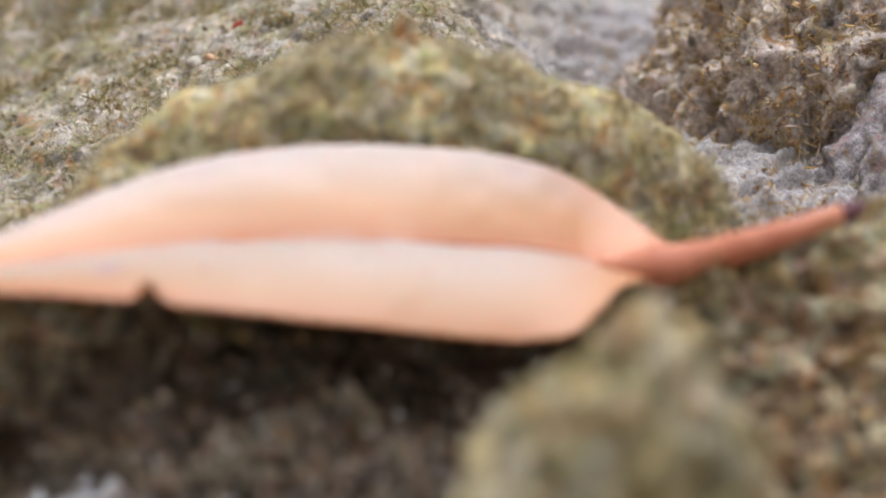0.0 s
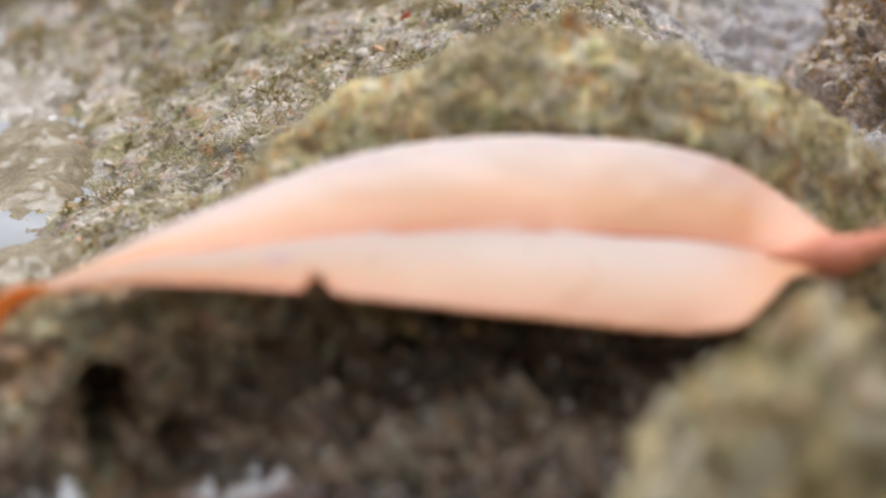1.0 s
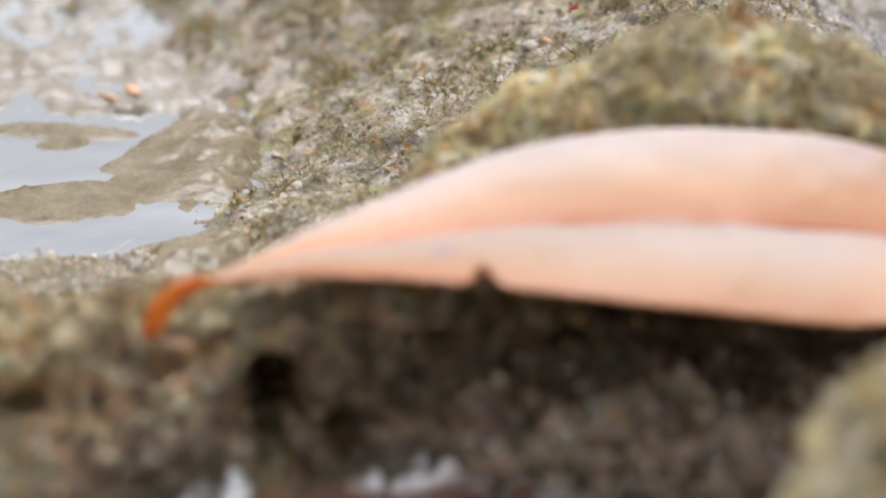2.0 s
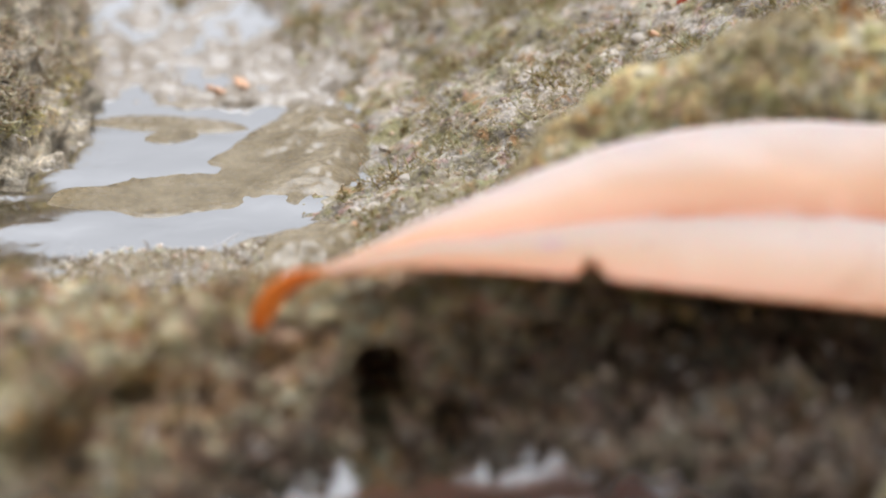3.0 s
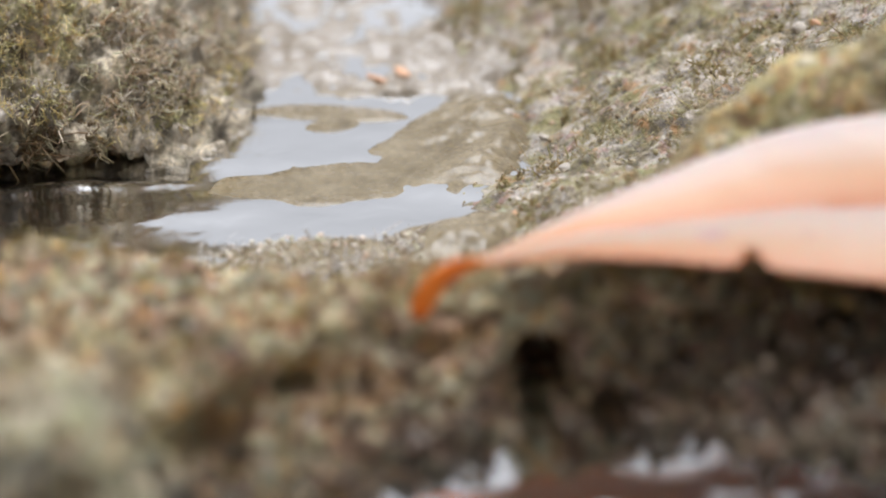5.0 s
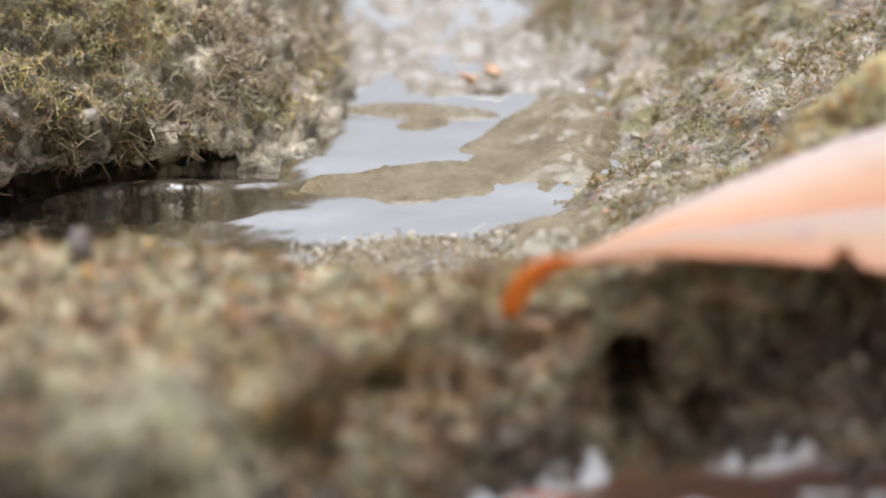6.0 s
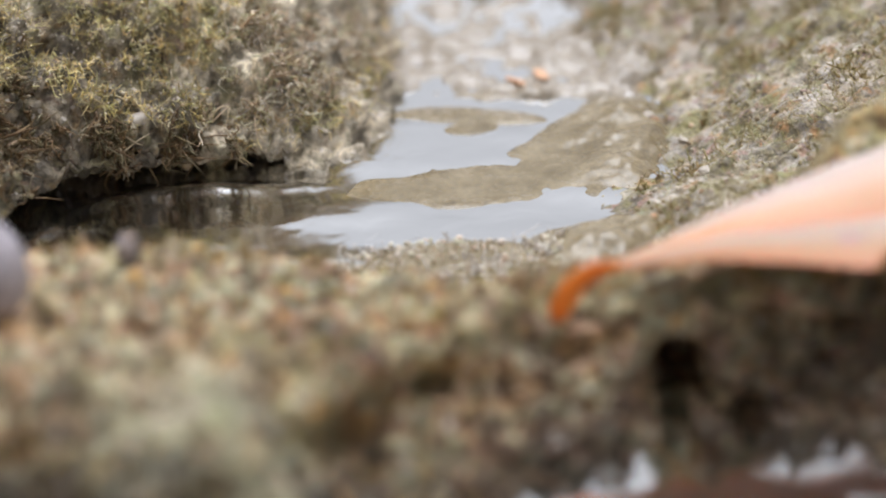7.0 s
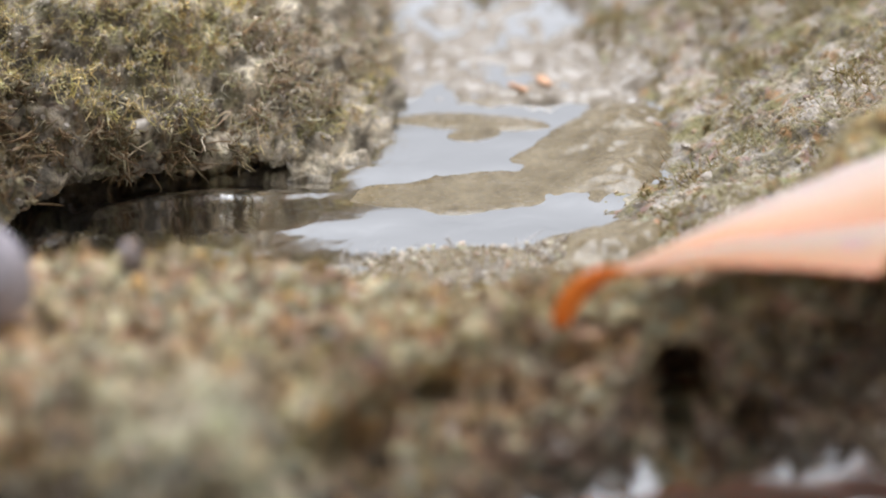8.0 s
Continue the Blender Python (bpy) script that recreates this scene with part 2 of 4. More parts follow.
def sand_material():
    """Wet silt and sand: pale where it is coarse, tan where silt has settled, with broken gloss."""
    n = Nodes("wet_sand")
    colour = n.ramp(n.noise(170, 5, 0.65, 12.0, 0.5), (0.34, (0.15, 0.11, 0.052)), (0.48, (0.21, 0.16, 0.085)), (0.64, (0.29, 0.23, 0.14)))
    split = n.add("ShaderNodeSeparateXYZ", Vector=n.where)
    upper = n.ramp(n.math("MULTIPLY", n.math("ADD", n.math("SUBTRACT", split.outputs[1], 0.462), n.math("MULTIPLY", n.math("SUBTRACT", n.noise(120, 3, 0.6, 5.0), 0.5), 0.02)), 100.0), (0.0, 0.0), (1.0, 1.0))
    coarse = n.ramp(n.noise(330, 5, 0.7, 16.0, 0.4), (0.32, (0.25, 0.205, 0.155)), (0.48, (0.345, 0.295, 0.24)), (0.64, (0.45, 0.40, 0.35)))
    # Paler below the waterline, to lift the water's painted sky reflection.
    low = n.ramp(n.math("MULTIPLY", split.outputs[2], -700.0), (0.15, 0.0), (0.8, 1.0))
    colour = n.mix(n.math("MAXIMUM", n.math("MULTIPLY", upper, 0.85), low), colour, coarse)
    colour = n.mix(1.0, colour, n.ramp(n.noise(1400, 3, 0.7, 3.0), (0.34, 0.72), (0.52, 1.0), (0.68, 1.22)), "MULTIPLY")
    rough = n.ramp(n.noise(420, 3, 0.6, 8.0), (0.35, 0.12), (0.65, 0.36))
    return n.surface(colour, rough, n.bump(n.noise(1500, 3, 0.65, 2.0), 0.35, 0.0002, n.bump(n.noise(420, 3, 0.6), 0.25, 0.0005)), Specular_IOR_Level=0.55)


def leaf_material():
    n = Nodes("dry_leaf")
    uv = n.add("ShaderNodeSeparateXYZ", Vector=n.add("ShaderNodeTexCoord").outputs["UV"])
    along, across = uv.outputs[0], uv.outputs[1]
    wobble = n.math("MULTIPLY", n.math("SUBTRACT", n.noise(60, 3, 0.5), 0.5), 0.16)
    side = n.math("ADD", across, wobble)
    colour = n.ramp(side, (0.0, (0.468, 0.171, 0.063)), (0.17, (0.460, 0.265, 0.145)), (0.34, (0.46, 0.35, 0.28)), (0.485, (0.47, 0.365, 0.315)),
                    (0.52, (0.560, 0.225, 0.095)), (0.68, (0.600, 0.305, 0.145)), (0.86, (0.585, 0.415, 0.315)), (1.0, (0.549, 0.450, 0.405)))
    colour = n.mix(n.math("MULTIPLY", n.ramp(n.math("ADD", along, wobble), (0.66, 0.0), (1.0, 1.0)), 0.9), colour, (0.62, 0.27, 0.13))
    low_end = n.math("MULTIPLY", n.ramp(n.math("ADD", along, wobble), (0.38, 0.0), (0.86, 1.0)), n.ramp(across, (0.04, 1.0), (0.44, 0.0)))
    colour = n.mix(n.math("MULTIPLY", low_end, 0.8), colour, (0.52, 0.235, 0.09))
    blotch = n.ramp(n.noise(130, 4, 0.6, 2.0), (0.56, 0.0), (0.75, 1.0))
    colour = n.mix(n.math("MULTIPLY", blotch, 0.2), colour, (0.60, 0.30, 0.18))
    fan = n.add("ShaderNodeTexWave", Scale=1.0, Distortion=1.5, Detail=2.0)
    lines = n.add("ShaderNodeCombineXYZ", X=n.math("ADD", n.math("MULTIPLY", along, 26.0), n.math("MULTIPLY", n.math("ABSOLUTE", n.math("SUBTRACT", across, 0.5)), -14.0)))
    n.put(fan.inputs["Vector"], lines.outputs[0])
    colour = n.mix(n.math("MULTIPLY", n.ramp(fan.outputs["Fac"], (0.72, 0.0), (1.0, 1.0)), 0.22), colour, (0.58, 0.33, 0.24))
    rim_tint = n.ramp(n.noise(90, 4, 0.6, 9.0), (0.50, 0.0), (0.68, 1.0))
    colour = n.mix(n.math("MULTIPLY", n.math("MULTIPLY", rim_tint, n.ramp(across, (0.78, 0.0), (1.0, 1.0))), 0.5), colour, (0.46, 0.30, 0.34))
    bruise = n.math("SQRT", n.math("ADD", n.math("POWER", n.math("DIVIDE", n.math("SUBTRACT", along, 0.321), 0.016), 2.0),
                                   n.math("POWER", n.math("DIVIDE", n.math("SUBTRACT", across, 0.27), 0.09), 2.0)))
    colour = n.mix(n.math("MULTIPLY", n.ramp(bruise, (0.3, 1.0), (1.0, 0.0)), 0.5), colour, (0.36, 0.22, 0.28))
    spots = n.ramp(n.noise(420, 2, 0.5, 6.0), (0.71, 0.0), (0.76, 1.0))
    colour = n.mix(n.math("MULTIPLY", spots, 0.35), colour, (0.28, 0.12, 0.09))
    return n.surface(colour, 0.42, n.bump(n.noise(700, 3, 0.6), 0.25, 0.0003), Subsurface_Weight=0.15, Subsurface_Scale=0.001)


LEAF = leaf_material()
STALK = plain_material("red_orange_stalk", (0.52, 0.15, 0.075), (0.70, 0.28, 0.16), 160, 0.45, 3)
STALK_END = plain_material("dark_purple_stalk_end", (0.09, 0.03, 0.045), (0.20, 0.07, 0.08), 300, 0.5, 3)
TIP = plain_material("orange_leaf_tip", (0.85, 0.155, 0.004), (0.90, 0.23, 0.010), 200, 0.6, 6)


def tuft_material(name, *colours, patches=None, mottle=None):
    """Filaments of algae or grains, each in a tint of its own. patches: broad tints that they share, as (scale, seed, strength, tints)."""
    n = Nodes(name)
    random_tint = n.add("ShaderNodeNewGeometry").outputs["Random Per Island"]
    stops = [(i / (len(colours) - 1), c) for i, c in enumerate(colours)]
    colour = n.ramp(random_tint, *stops)
    if patches:
        vary = n.ramp(n.math("FRACT", n.math("MULTIPLY", random_tint, 7.0)), (0.0, 0.75), (1.0, 1.25))
        colour = n.mix(patches[2], colour, n.mix(1.0, n.tones(patches[0], patches[1], patches[3]), vary, "MULTIPLY"))
    if mottle:
        colour = n.mix(1.0, colour, n.mottle(mottle, patches[1]), "MULTIPLY")
    return n.surface(colour, 0.5)


TANGLE = tuft_material("algae_tangle", (0.24, 0.15, 0.06), (0.68, 0.43, 0.13), (0.52, 0.50, 0.12), (0.80, 0.60, 0.25), (0.46, 0.46, 0.13), (0.84, 0.74, 0.46), (0.38, 0.23, 0.09), patches=(190, 11.0, 0.6, BOULDER_TONES), mottle=(260, 0.7, 1.35))
STRANDS = tuft_material("algae_strands", (0.13, 0.08, 0.025), (0.34, 0.20, 0.05), (0.27, 0.25, 0.04), (0.48, 0.34, 0.11), (0.56, 0.46, 0.26))
STUBBLE = tuft_material("tan_stubble", (0.36, 0.26, 0.15), (0.64, 0.52, 0.33), (0.52, 0.49, 0.26), (0.80, 0.73, 0.60), (0.62, 0.42, 0.24), (0.62, 0.56, 0.50))
MOUND_STUBBLE = tuft_material("mound_stubble", (0.52, 0.37, 0.20), (0.78, 0.60, 0.32), (0.70, 0.65, 0.36), (0.84, 0.77, 0.58), (0.74, 0.48, 0.22), patches=(230, 37.0, 0.4, MOUND_TONES), mottle=(320, 0.75, 1.2))
PALE_STRANDS = tuft_material("pale_strands", (0.34, 0.27, 0.11), (0.46, 0.36, 0.18), (0.56, 0.48, 0.32), (0.38, 0.35, 0.12))
FRONDS = tuft_material("algae_fronds", (0.22, 0.15, 0.06), (0.62, 0.40, 0.13), (0.76, 0.60, 0.30), (0.48, 0.46, 0.13), (0.82, 0.74, 0.52), (0.62, 0.36, 0.11), patches=(190, 11.0, 0.6, BOULDER_TONES), mottle=(260, 0.7, 1.35))
# Dark copy of the fronds: brown wet algae with overhang shade in its tints.
SHADED_FRONDS = tuft_material("shaded_fronds", (0.09, 0.055, 0.03), (0.20, 0.12, 0.055), (0.28, 0.19, 0.09), (0.14, 0.12, 0.05), (0.42, 0.34, 0.22))
RUSTY = tuft_material("rusty_strands", (0.24, 0.13, 0.05), (0.62, 0.37, 0.11), (0.50, 0.38, 0.18), (0.74, 0.57, 0.36), (0.52, 0.39, 0.36), (0.68, 0.42, 0.12))
# Pale threads that paint the glitter of wet rock at the water's edge.
GLINTS = tuft_material("glint_threads", (0.70, 0.66, 0.62), (0.84, 0.81, 0.79), (0.50, 0.42, 0.32))
OLIVE = tuft_material("olive_clumps", (0.14, 0.10, 0.035), (0.34, 0.25, 0.09), (0.28, 0.26, 0.07), (0.44, 0.33, 0.14), (0.36, 0.20, 0.07))
RIDGE_GRAINS = tuft_material("crust_grains", (0.09, 0.05, 0.03), (0.50, 0.41, 0.27), (0.50, 0.25, 0.18), (0.42, 0.41, 0.22), (0.70, 0.60, 0.46), (0.52, 0.27, 0.07), (0.46, 0.30, 0.14), (0.16, 0.13, 0.08), (0.56, 0.47, 0.33), patches=(210, 0.0, 0.9, RIDGE_TONES), mottle=(340, 0.58, 1.22))
# Grains darkened to carry the painted shade of the ridge face.
FACE_GRAINS = tuft_material("shaded_face_grains", (0.03, 0.018, 0.012), (0.08, 0.04, 0.025), (0.18, 0.09, 0.04), (0.05, 0.025, 0.017), (0.20, 0.13, 0.06), (0.26, 0.19, 0.13))
PALE_GRAINS = tuft_material("pale_grains", (0.34, 0.26, 0.17), (0.62, 0.54, 0.43), (0.74, 0.66, 0.55), (0.48, 0.45, 0.30), (0.82, 0.76, 0.68), (0.60, 0.42, 0.28))
GRAINS = tuft_material("sand_grains", (0.16, 0.11, 0.06), (0.42, 0.32, 0.20), (0.56, 0.46, 0.33), (0.30, 0.26, 0.12), (0.62, 0.54, 0.42), (0.50, 0.28, 0.14))


# ---- geometry helpers ----
def lattice(ix, iy, iz, seed):
    h = (ix * 374761393 + iy * 668265263 + iz * 2147483647 + seed * 1274126177) & 0xFFFFFFFF
    h = ((h ^ (h >> 13)) * 1274126177) & 0xFFFFFFFF
    h = ((h ^ (h >> 16)) * 2246822519) & 0xFFFFFFFF
    return ((h ^ (h >> 15)) & 0xFFFFFF) / float(0xFFFFFF) * 2 - 1


def value_noise(p, seed=0):
    """Smooth noise from -1 to 1 at points p, an array of (..., 3)."""
    i = np.floor(p).astype(np.int64)
    f = p - i
    f = f * f * f * (f * (f * 6 - 15) + 10)
    total = 0
    for dx in (0, 1):
        for dy in (0, 1):
            for dz in (0, 1):
                weight = (f[..., 0] if dx else 1 - f[..., 0]) * (f[..., 1] if dy else 1 - f[..., 1]) * (f[..., 2] if dz else 1 - f[..., 2])
                total = total + weight * lattice(i[..., 0] + dx, i[..., 1] + dy, i[..., 2] + dz, seed)
    return total


def fractal(p, size, octaves=4, gain=0.5, seed=0):
    """Layered noise whose largest lumps are about size metres across."""
    total, weight = 0, 1.0
    for k in range(octaves):
        total = total + weight * value_noise(p / size * 2.03 ** k + 17.3 * k, seed + k)
        weight *= gain
    return total


def pits(p, size, seed=0):
    """Worm-eaten relief: sharp creases between rounded knobs, from 0 in a crease to 1 on a knob."""
    return np.abs(value_noise(p / size, seed)) * 0.6 + np.abs(value_noise(p / size * 2.1 + 9, seed + 1)) * 0.4


def step(a, b, v):
    u = np.clip((v - a) / (b - a), 0, 1)
    return u * u * (3 - 2 * u)


def grid_mesh(name, p, material, flip=False, uv=None):
    """A mesh from an array (rows, columns, 3) of points."""
    rows, cols = p.shape[:2]
    mesh = bpy.data.meshes.new(name)
    index = np.arange(rows * cols).reshape(rows, cols)
    quads = np.stack([index[:-1, :-1], index[:-1, 1:], index[1:, 1:], index[1:, :-1]], -1).reshape(-1, 4)
    if flip:
        quads = quads[:, ::-1]
    raw_mesh(mesh, p.reshape(-1, 3), quads)
    if uv is not None:
        layer = mesh.uv_layers.new(name="UVMap")
        layer.data.foreach_set("uv", uv.reshape(-1, 2)[quads.reshape(-1)].astype(np.float32).ravel())
    mesh.materials.append(material)
    return mesh


def raw_mesh(mesh, points, faces):
    """Fill a mesh quickly from arrays of points and faces of one size."""
    count, corners = faces.shape
    mesh.vertices.add(len(points))
    mesh.vertices.foreach_set("co", np.ascontiguousarray(points, dtype=np.float32).ravel())
    mesh.loops.add(count * corners)
    mesh.loops.foreach_set("vertex_index", np.ascontiguousarray(faces, dtype=np.int32).ravel())
    mesh.polygons.add(count)
    mesh.polygons.foreach_set("loop_start", np.arange(0, count * corners, corners, dtype=np.int32))
    mesh.polygons.foreach_set("use_smooth", np.ones(count, dtype=bool))
    mesh.update(calc_edges=True)


def normals_of(p):
    a, b = np.gradient(p, axis=0), np.gradient(p, axis=1)
    n = np.cross(a, b)
    return n / (np.linalg.norm(n, axis=-1, keepdims=True) + 1e-12)


def part(name, mesh, parent=None, label=""):
    ob = new(name, mesh)
    ob.parent = parent
    return tagged(ob, label) if label else ob


def loft(xs, profile, steps):
    """A sheet over the stations xs: profile(x) gives columns of (y, z) from back to front, joined by smooth curves."""
    pts = np.stack(profile(xs), 1)
    k = pts.shape[1]
    # even steps along a mean profile
    mean = pts.mean(0)
    lengths = np.concatenate([[0], np.cumsum(np.linalg.norm(np.diff(mean, axis=0), axis=1))])
    u = np.interp(np.linspace(0, lengths[-1], steps), lengths, np.arange(k))
    i = np.clip(np.floor(u).astype(int), 0, k - 2)
    f = (u - i)[None, :, None]
    p0, p1, p2, p3 = (pts[:, np.clip(i + d, 0, k - 1)] for d in (-1, 0, 1, 2))
    yz = 0.5 * (2 * p1 + (p2 - p0) * f + (2 * p0 - 5 * p1 + 4 * p2 - p3) * f ** 2 + (3 * p1 - p0 - 3 * p2 + p3) * f ** 3)
    x = np.repeat(xs[:, None], steps, 1)
    return np.concatenate([x[..., None], yz], -1)


def curve_of(table):
    """A smooth function through a few stations (x, value), in millimetres, for metres."""
    a = np.array(table, dtype=float) / 1000

    def value(x):
        fine = np.linspace(a[0, 0], a[-1, 0], 400)
        v = np.interp(fine, a[:, 0], a[:, 1])
        v = np.convolve(np.pad(v, 8, mode="edge"), np.ones(17) / 17, mode="valid")
        return np.interp(x, fine, v)
    return value


# ---- ground: channel bed, gritty ramp and the shore around ----
def ground_height(x, y):
    bed = -0.004 - 0.020 * step(-0.063, -0.076, x) * step(0.475, 0.455, y)
    edge = -0.009 + 0 * y
    run = np.maximum(0, x - edge + 0.002)
    ramp = 0.42 * run * run / (run + 0.014)
    ramp = np.where(ramp > 0.017, 0.017 + 0.008 * np.tanh((ramp - 0.017) / 0.010), ramp)
    ramp = ramp * (1 - 0.75 * step(0.052, 0.088, x))
    ramp = ramp * step(0.388, 0.412, y)
    z = bed + ramp + np.maximum(0.0044 * step(-0.030, 0.004, x) ** 0.8, 0.0037 * step(0.4625, 0.4690, y + 0.10 * (x + 0.03)) * step(-0.058, -0.046, x))
    z = z + 0.15 * np.maximum(0, y - 0.462) * step(0.462, 0.49, y)
    z = z - 0.012 * step(0.408, 0.385, y)
    z = z - 0.005 * step(-0.052, -0.044, x) * step(-0.012, -0.022, x) * step(0.545, 0.520, y)
    z = z + 0.028 * step(1.0, 1.25, np.hypot((x - 0.02) / 0.075, (y - 0.345) / 0.070)) * step(0.385, 0.360, y)
    return z


def expand(lo, hi, fine, reach, steps):
    core = np.arange(lo, hi, fine)
    grow = np.geomspace(fine * 2, reach, steps)
    return np.concatenate([lo - grow[::-1], core, core[-1] + grow])


gx, gy = expand(-0.07, 0.112, 0.0004, 40.0, 130), expand(0.405, 0.540, 0.0004, 40.0, 130)
X, Y = np.meshgrid(gx, gy, indexing="ij")
P = np.stack([X, Y, np.zeros_like(X)], -1)
near = step(0.4, 0.0, np.hypot(X, Y - 0.45) - 0.12)
Z = ground_height(X, Y) * near + (1 - near) * (-0.01)
along = np.stack([X * 0.8 + Y * 0.5, Y * 1.5 - X * 0.8, 0 * X], -1)
calm = (1 - 0.3 * step(0.055, 0.070, X)) * (0.38 + 0.62 * np.maximum(step(-0.016, 0.010, X), step(0.480, 0.505, Y)))
Z += calm * (0.0020 * fractal(P, 0.014, 3, 0.5, 3) + 0.0017 * (pits(along, 0.0046, 5) - 0.3) + 0.0006 * value_noise(along / 0.0017, 8))
veins = 1 - np.abs(value_noise(along / 0.0075, 83)) * 1.4 - np.abs(value_noise(along / 0.003, 85)) * 0.8
Z += 0.0026 * np.maximum(0, veins) * step(0.055, 0.068, X) * near
away = step(0.15, 0.6, np.hypot(X, Y - 0.45))
Z += away * (0.022 * fractal(P, 0.16, 3, 0.55, 44) + 0.012 * (pits(P, 0.05, 47) - 0.3)) * step(6.0, 1.0, np.hypot(X, Y)) * step(0.12, 0.30, np.hypot(X, Y))
Z += (1 - near) * 0.05 * fractal(P, 0.8, 3, 0.5, 40) * step(0.3, 2.0, np.hypot(X, Y))
P[..., 2] = Z
ground = new("ground", grid_mesh("ground", P, GRIT))
tagged(ground, "rough tan shore rock covered with wet grit and sand", "ground", kind="structure")


# ---- the long ridge in front ----
rim = curve_of([(-140, 12.5), (-74, 12.2), (-56, 12.2), (-48, 10.6), (-38, 9.0), (-22, 9.2), (-14, 10.8), (4, 12), (25, 13.2), (60, 13.2), (72, 12.6), (78, 13.6), (82, 17.0), (88, 18.8), (100, 20.6), (170, 21)])
brow = curve_of([(-140, 334), (-62, 334), (-50, 343), (-36, 362), (-22, 376), (-12, 381), (-2, 381), (8, 382), (20, 385), (60, 386), (70, 381), (84, 377), (110, 374), (170, 372)])
brow_z = curve_of([(-140, 12), (-62, 12), (-40, 10.5), (-20, 9.5), (4, 10.5), (25, 11), (60, 11), (84, 11.5), (170, 13)])
foot = curve_of([(-140, 322), (-60, 324), (-46, 334), (-34, 346), (-22, 354), (-16, 360), (-11, 367), (-6, 370.5), (-1, 372), (5, 371.5), (12, 370), (28, 364), (36, 357), (60, 355), (90, 355), (170, 355)])


def ridge_profile(x):
    r, b, bz, ft = rim(x), brow(x), brow_z(x), foot(x)
    cols = [(0.430, -0.010), (0.412, -0.003), (0.401, r - 0.006), (0.3945, r - 0.0008), (0.389 + 0 * x, r), ((0.389 + b) / 2, (r + bz) / 2 + 0.0008),
            (b, bz), (b * 0.6 + ft * 0.4 + 0.003 * step(0.006, 0.024, x), bz - 0.0050), (ft + 0.001, 0.0015), (ft - 0.001, -0.006), (ft - 0.003, -0.014)]
    return [np.stack([y + 0 * x, z + 0 * x], -1) for y, z in cols]


xs = np.arange(-0.14, 0.17, 0.0004)
P = loft(xs, ridge_profile, 330)
whole = step(-0.140, -0.115, P[..., 0]) * step(0.170, 0.145, P[..., 0])
P[..., 2] = -0.020 + (P[..., 2] + 0.020) * whole
N = -normals_of(P)
RIDGE_KNOBS = pits(P, 0.0052, 23)
lump = 0.0020 * fractal(P, 0.011, 4, 0.6, 21) + 0.0066 * (RIDGE_KNOBS - 0.38) + 0.0007 * value_noise(P / 0.0013, 29)
lump = lump * (1 - 0.42 * step(0.374, 0.386, P[..., 1]))
cave = 0 * lump
for hx, hy, hz, rx, rz, deep in ((-0.0027, 0.3775, 0.0042, 0.0029, 0.0026, 0.019), (0.0052, 0.376, 0.0024, 0.0030, 0.0012, 0.006),
                                (-0.0165, 0.377, 0.0110, 0.0016, 0.0012, 0.003), (-0.033, 0.360, 0.0065, 0.0085, 0.0032, 0.011),
                                (0.0515, 0.372, 0.0030, 0.0028, 0.0032, 0.009), (0.030, 0.376, 0.0070, 0.0022, 0.0014, 0.005), (0.016, 0.376, 0.0080, 0.0016, 0.0012, 0.004)):
    near = np.exp(-(((P[..., 0] - hx) / rx) ** 2 + ((P[..., 2] - hz) / rz) ** 2) ** 1.4) * (np.abs(P[..., 1] - hy) < 0.012)
    cave = cave + deep * near
for hx, hy, rx, ry, deep in ((-0.0665, 0.3490, 0.0085, 0.0055, 0.013), (-0.041, 0.3560, 0.0060, 0.0045, 0.005), (-0.072, 0.3620, 0.0030, 0.0025, 0.003), (-0.030, 0.3660, 0.0030, 0.0030, 0.004)):
    lump = lump - 1.15 * deep * np.exp(-(((P[..., 0] - hx) / rx) ** 2 + ((P[..., 1] - hy) / ry) ** 2) ** 1.4) * (P[..., 2] > 0.004)
P = P + N * lump[..., None] + cave[..., None] * np.array([0.0, 0.99, -0.14])
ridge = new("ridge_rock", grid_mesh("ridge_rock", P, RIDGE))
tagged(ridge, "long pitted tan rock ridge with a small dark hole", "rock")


# ---- mossy boulder by the channel ----
def boulder_profile(x):
    cave = step(-0.058, -0.076, x)
    end = step(-0.0345, -0.056, x)
    low = -0.006
    cols = [(0.480 - 0.012 * end + 0.016 * cave, -0.026), (0.458 + 0.016 * cave, low + 0.004), (0.449 + 0.007 * cave, 0.000 + 0.002 * cave),
            (0.4450, 0.0020), (0.4475, 0.0076), (0.4565, 0.0143), (0.4685, 0.0198), (0.488, 0.0252), (0.518, 0.0295), (0.56, 0.033), (0.70, 0.020), (0.72, -0.02)]
    out = []
    for y, z in cols:
        z = low + (z - low) * (0.06 + 0.94 * end)
        out.append(np.stack([y + 0.004 * (1 - end) - 0.012 * step(-0.050, -0.080, x) - 0.012 * step(-0.079, -0.086, x) + 0 * x, z + 0 * x], -1))
    return out


xs = np.arange(-0.170, -0.030, 0.0004)
P = loft(xs, boulder_profile, 420)
P[..., 2] = -0.026 + (P[..., 2] + 0.026) * step(-0.170, -0.140, P[..., 0])
N = normals_of(P)
BOULDER_KNOBS = pits(P, 0.0034, 63)
P = P + N * (0.0021 * fractal(P, 0.014, 4, 0.6, 61) + 0.0036 * (BOULDER_KNOBS - 0.38) + 0.0022 * (pits(P, 0.0017, 67) - 0.38) + 0.0005 * value_noise(P / 0.0009, 69))[..., None]
BOULDER_P, BOULDER_N = P, normals_of(P)
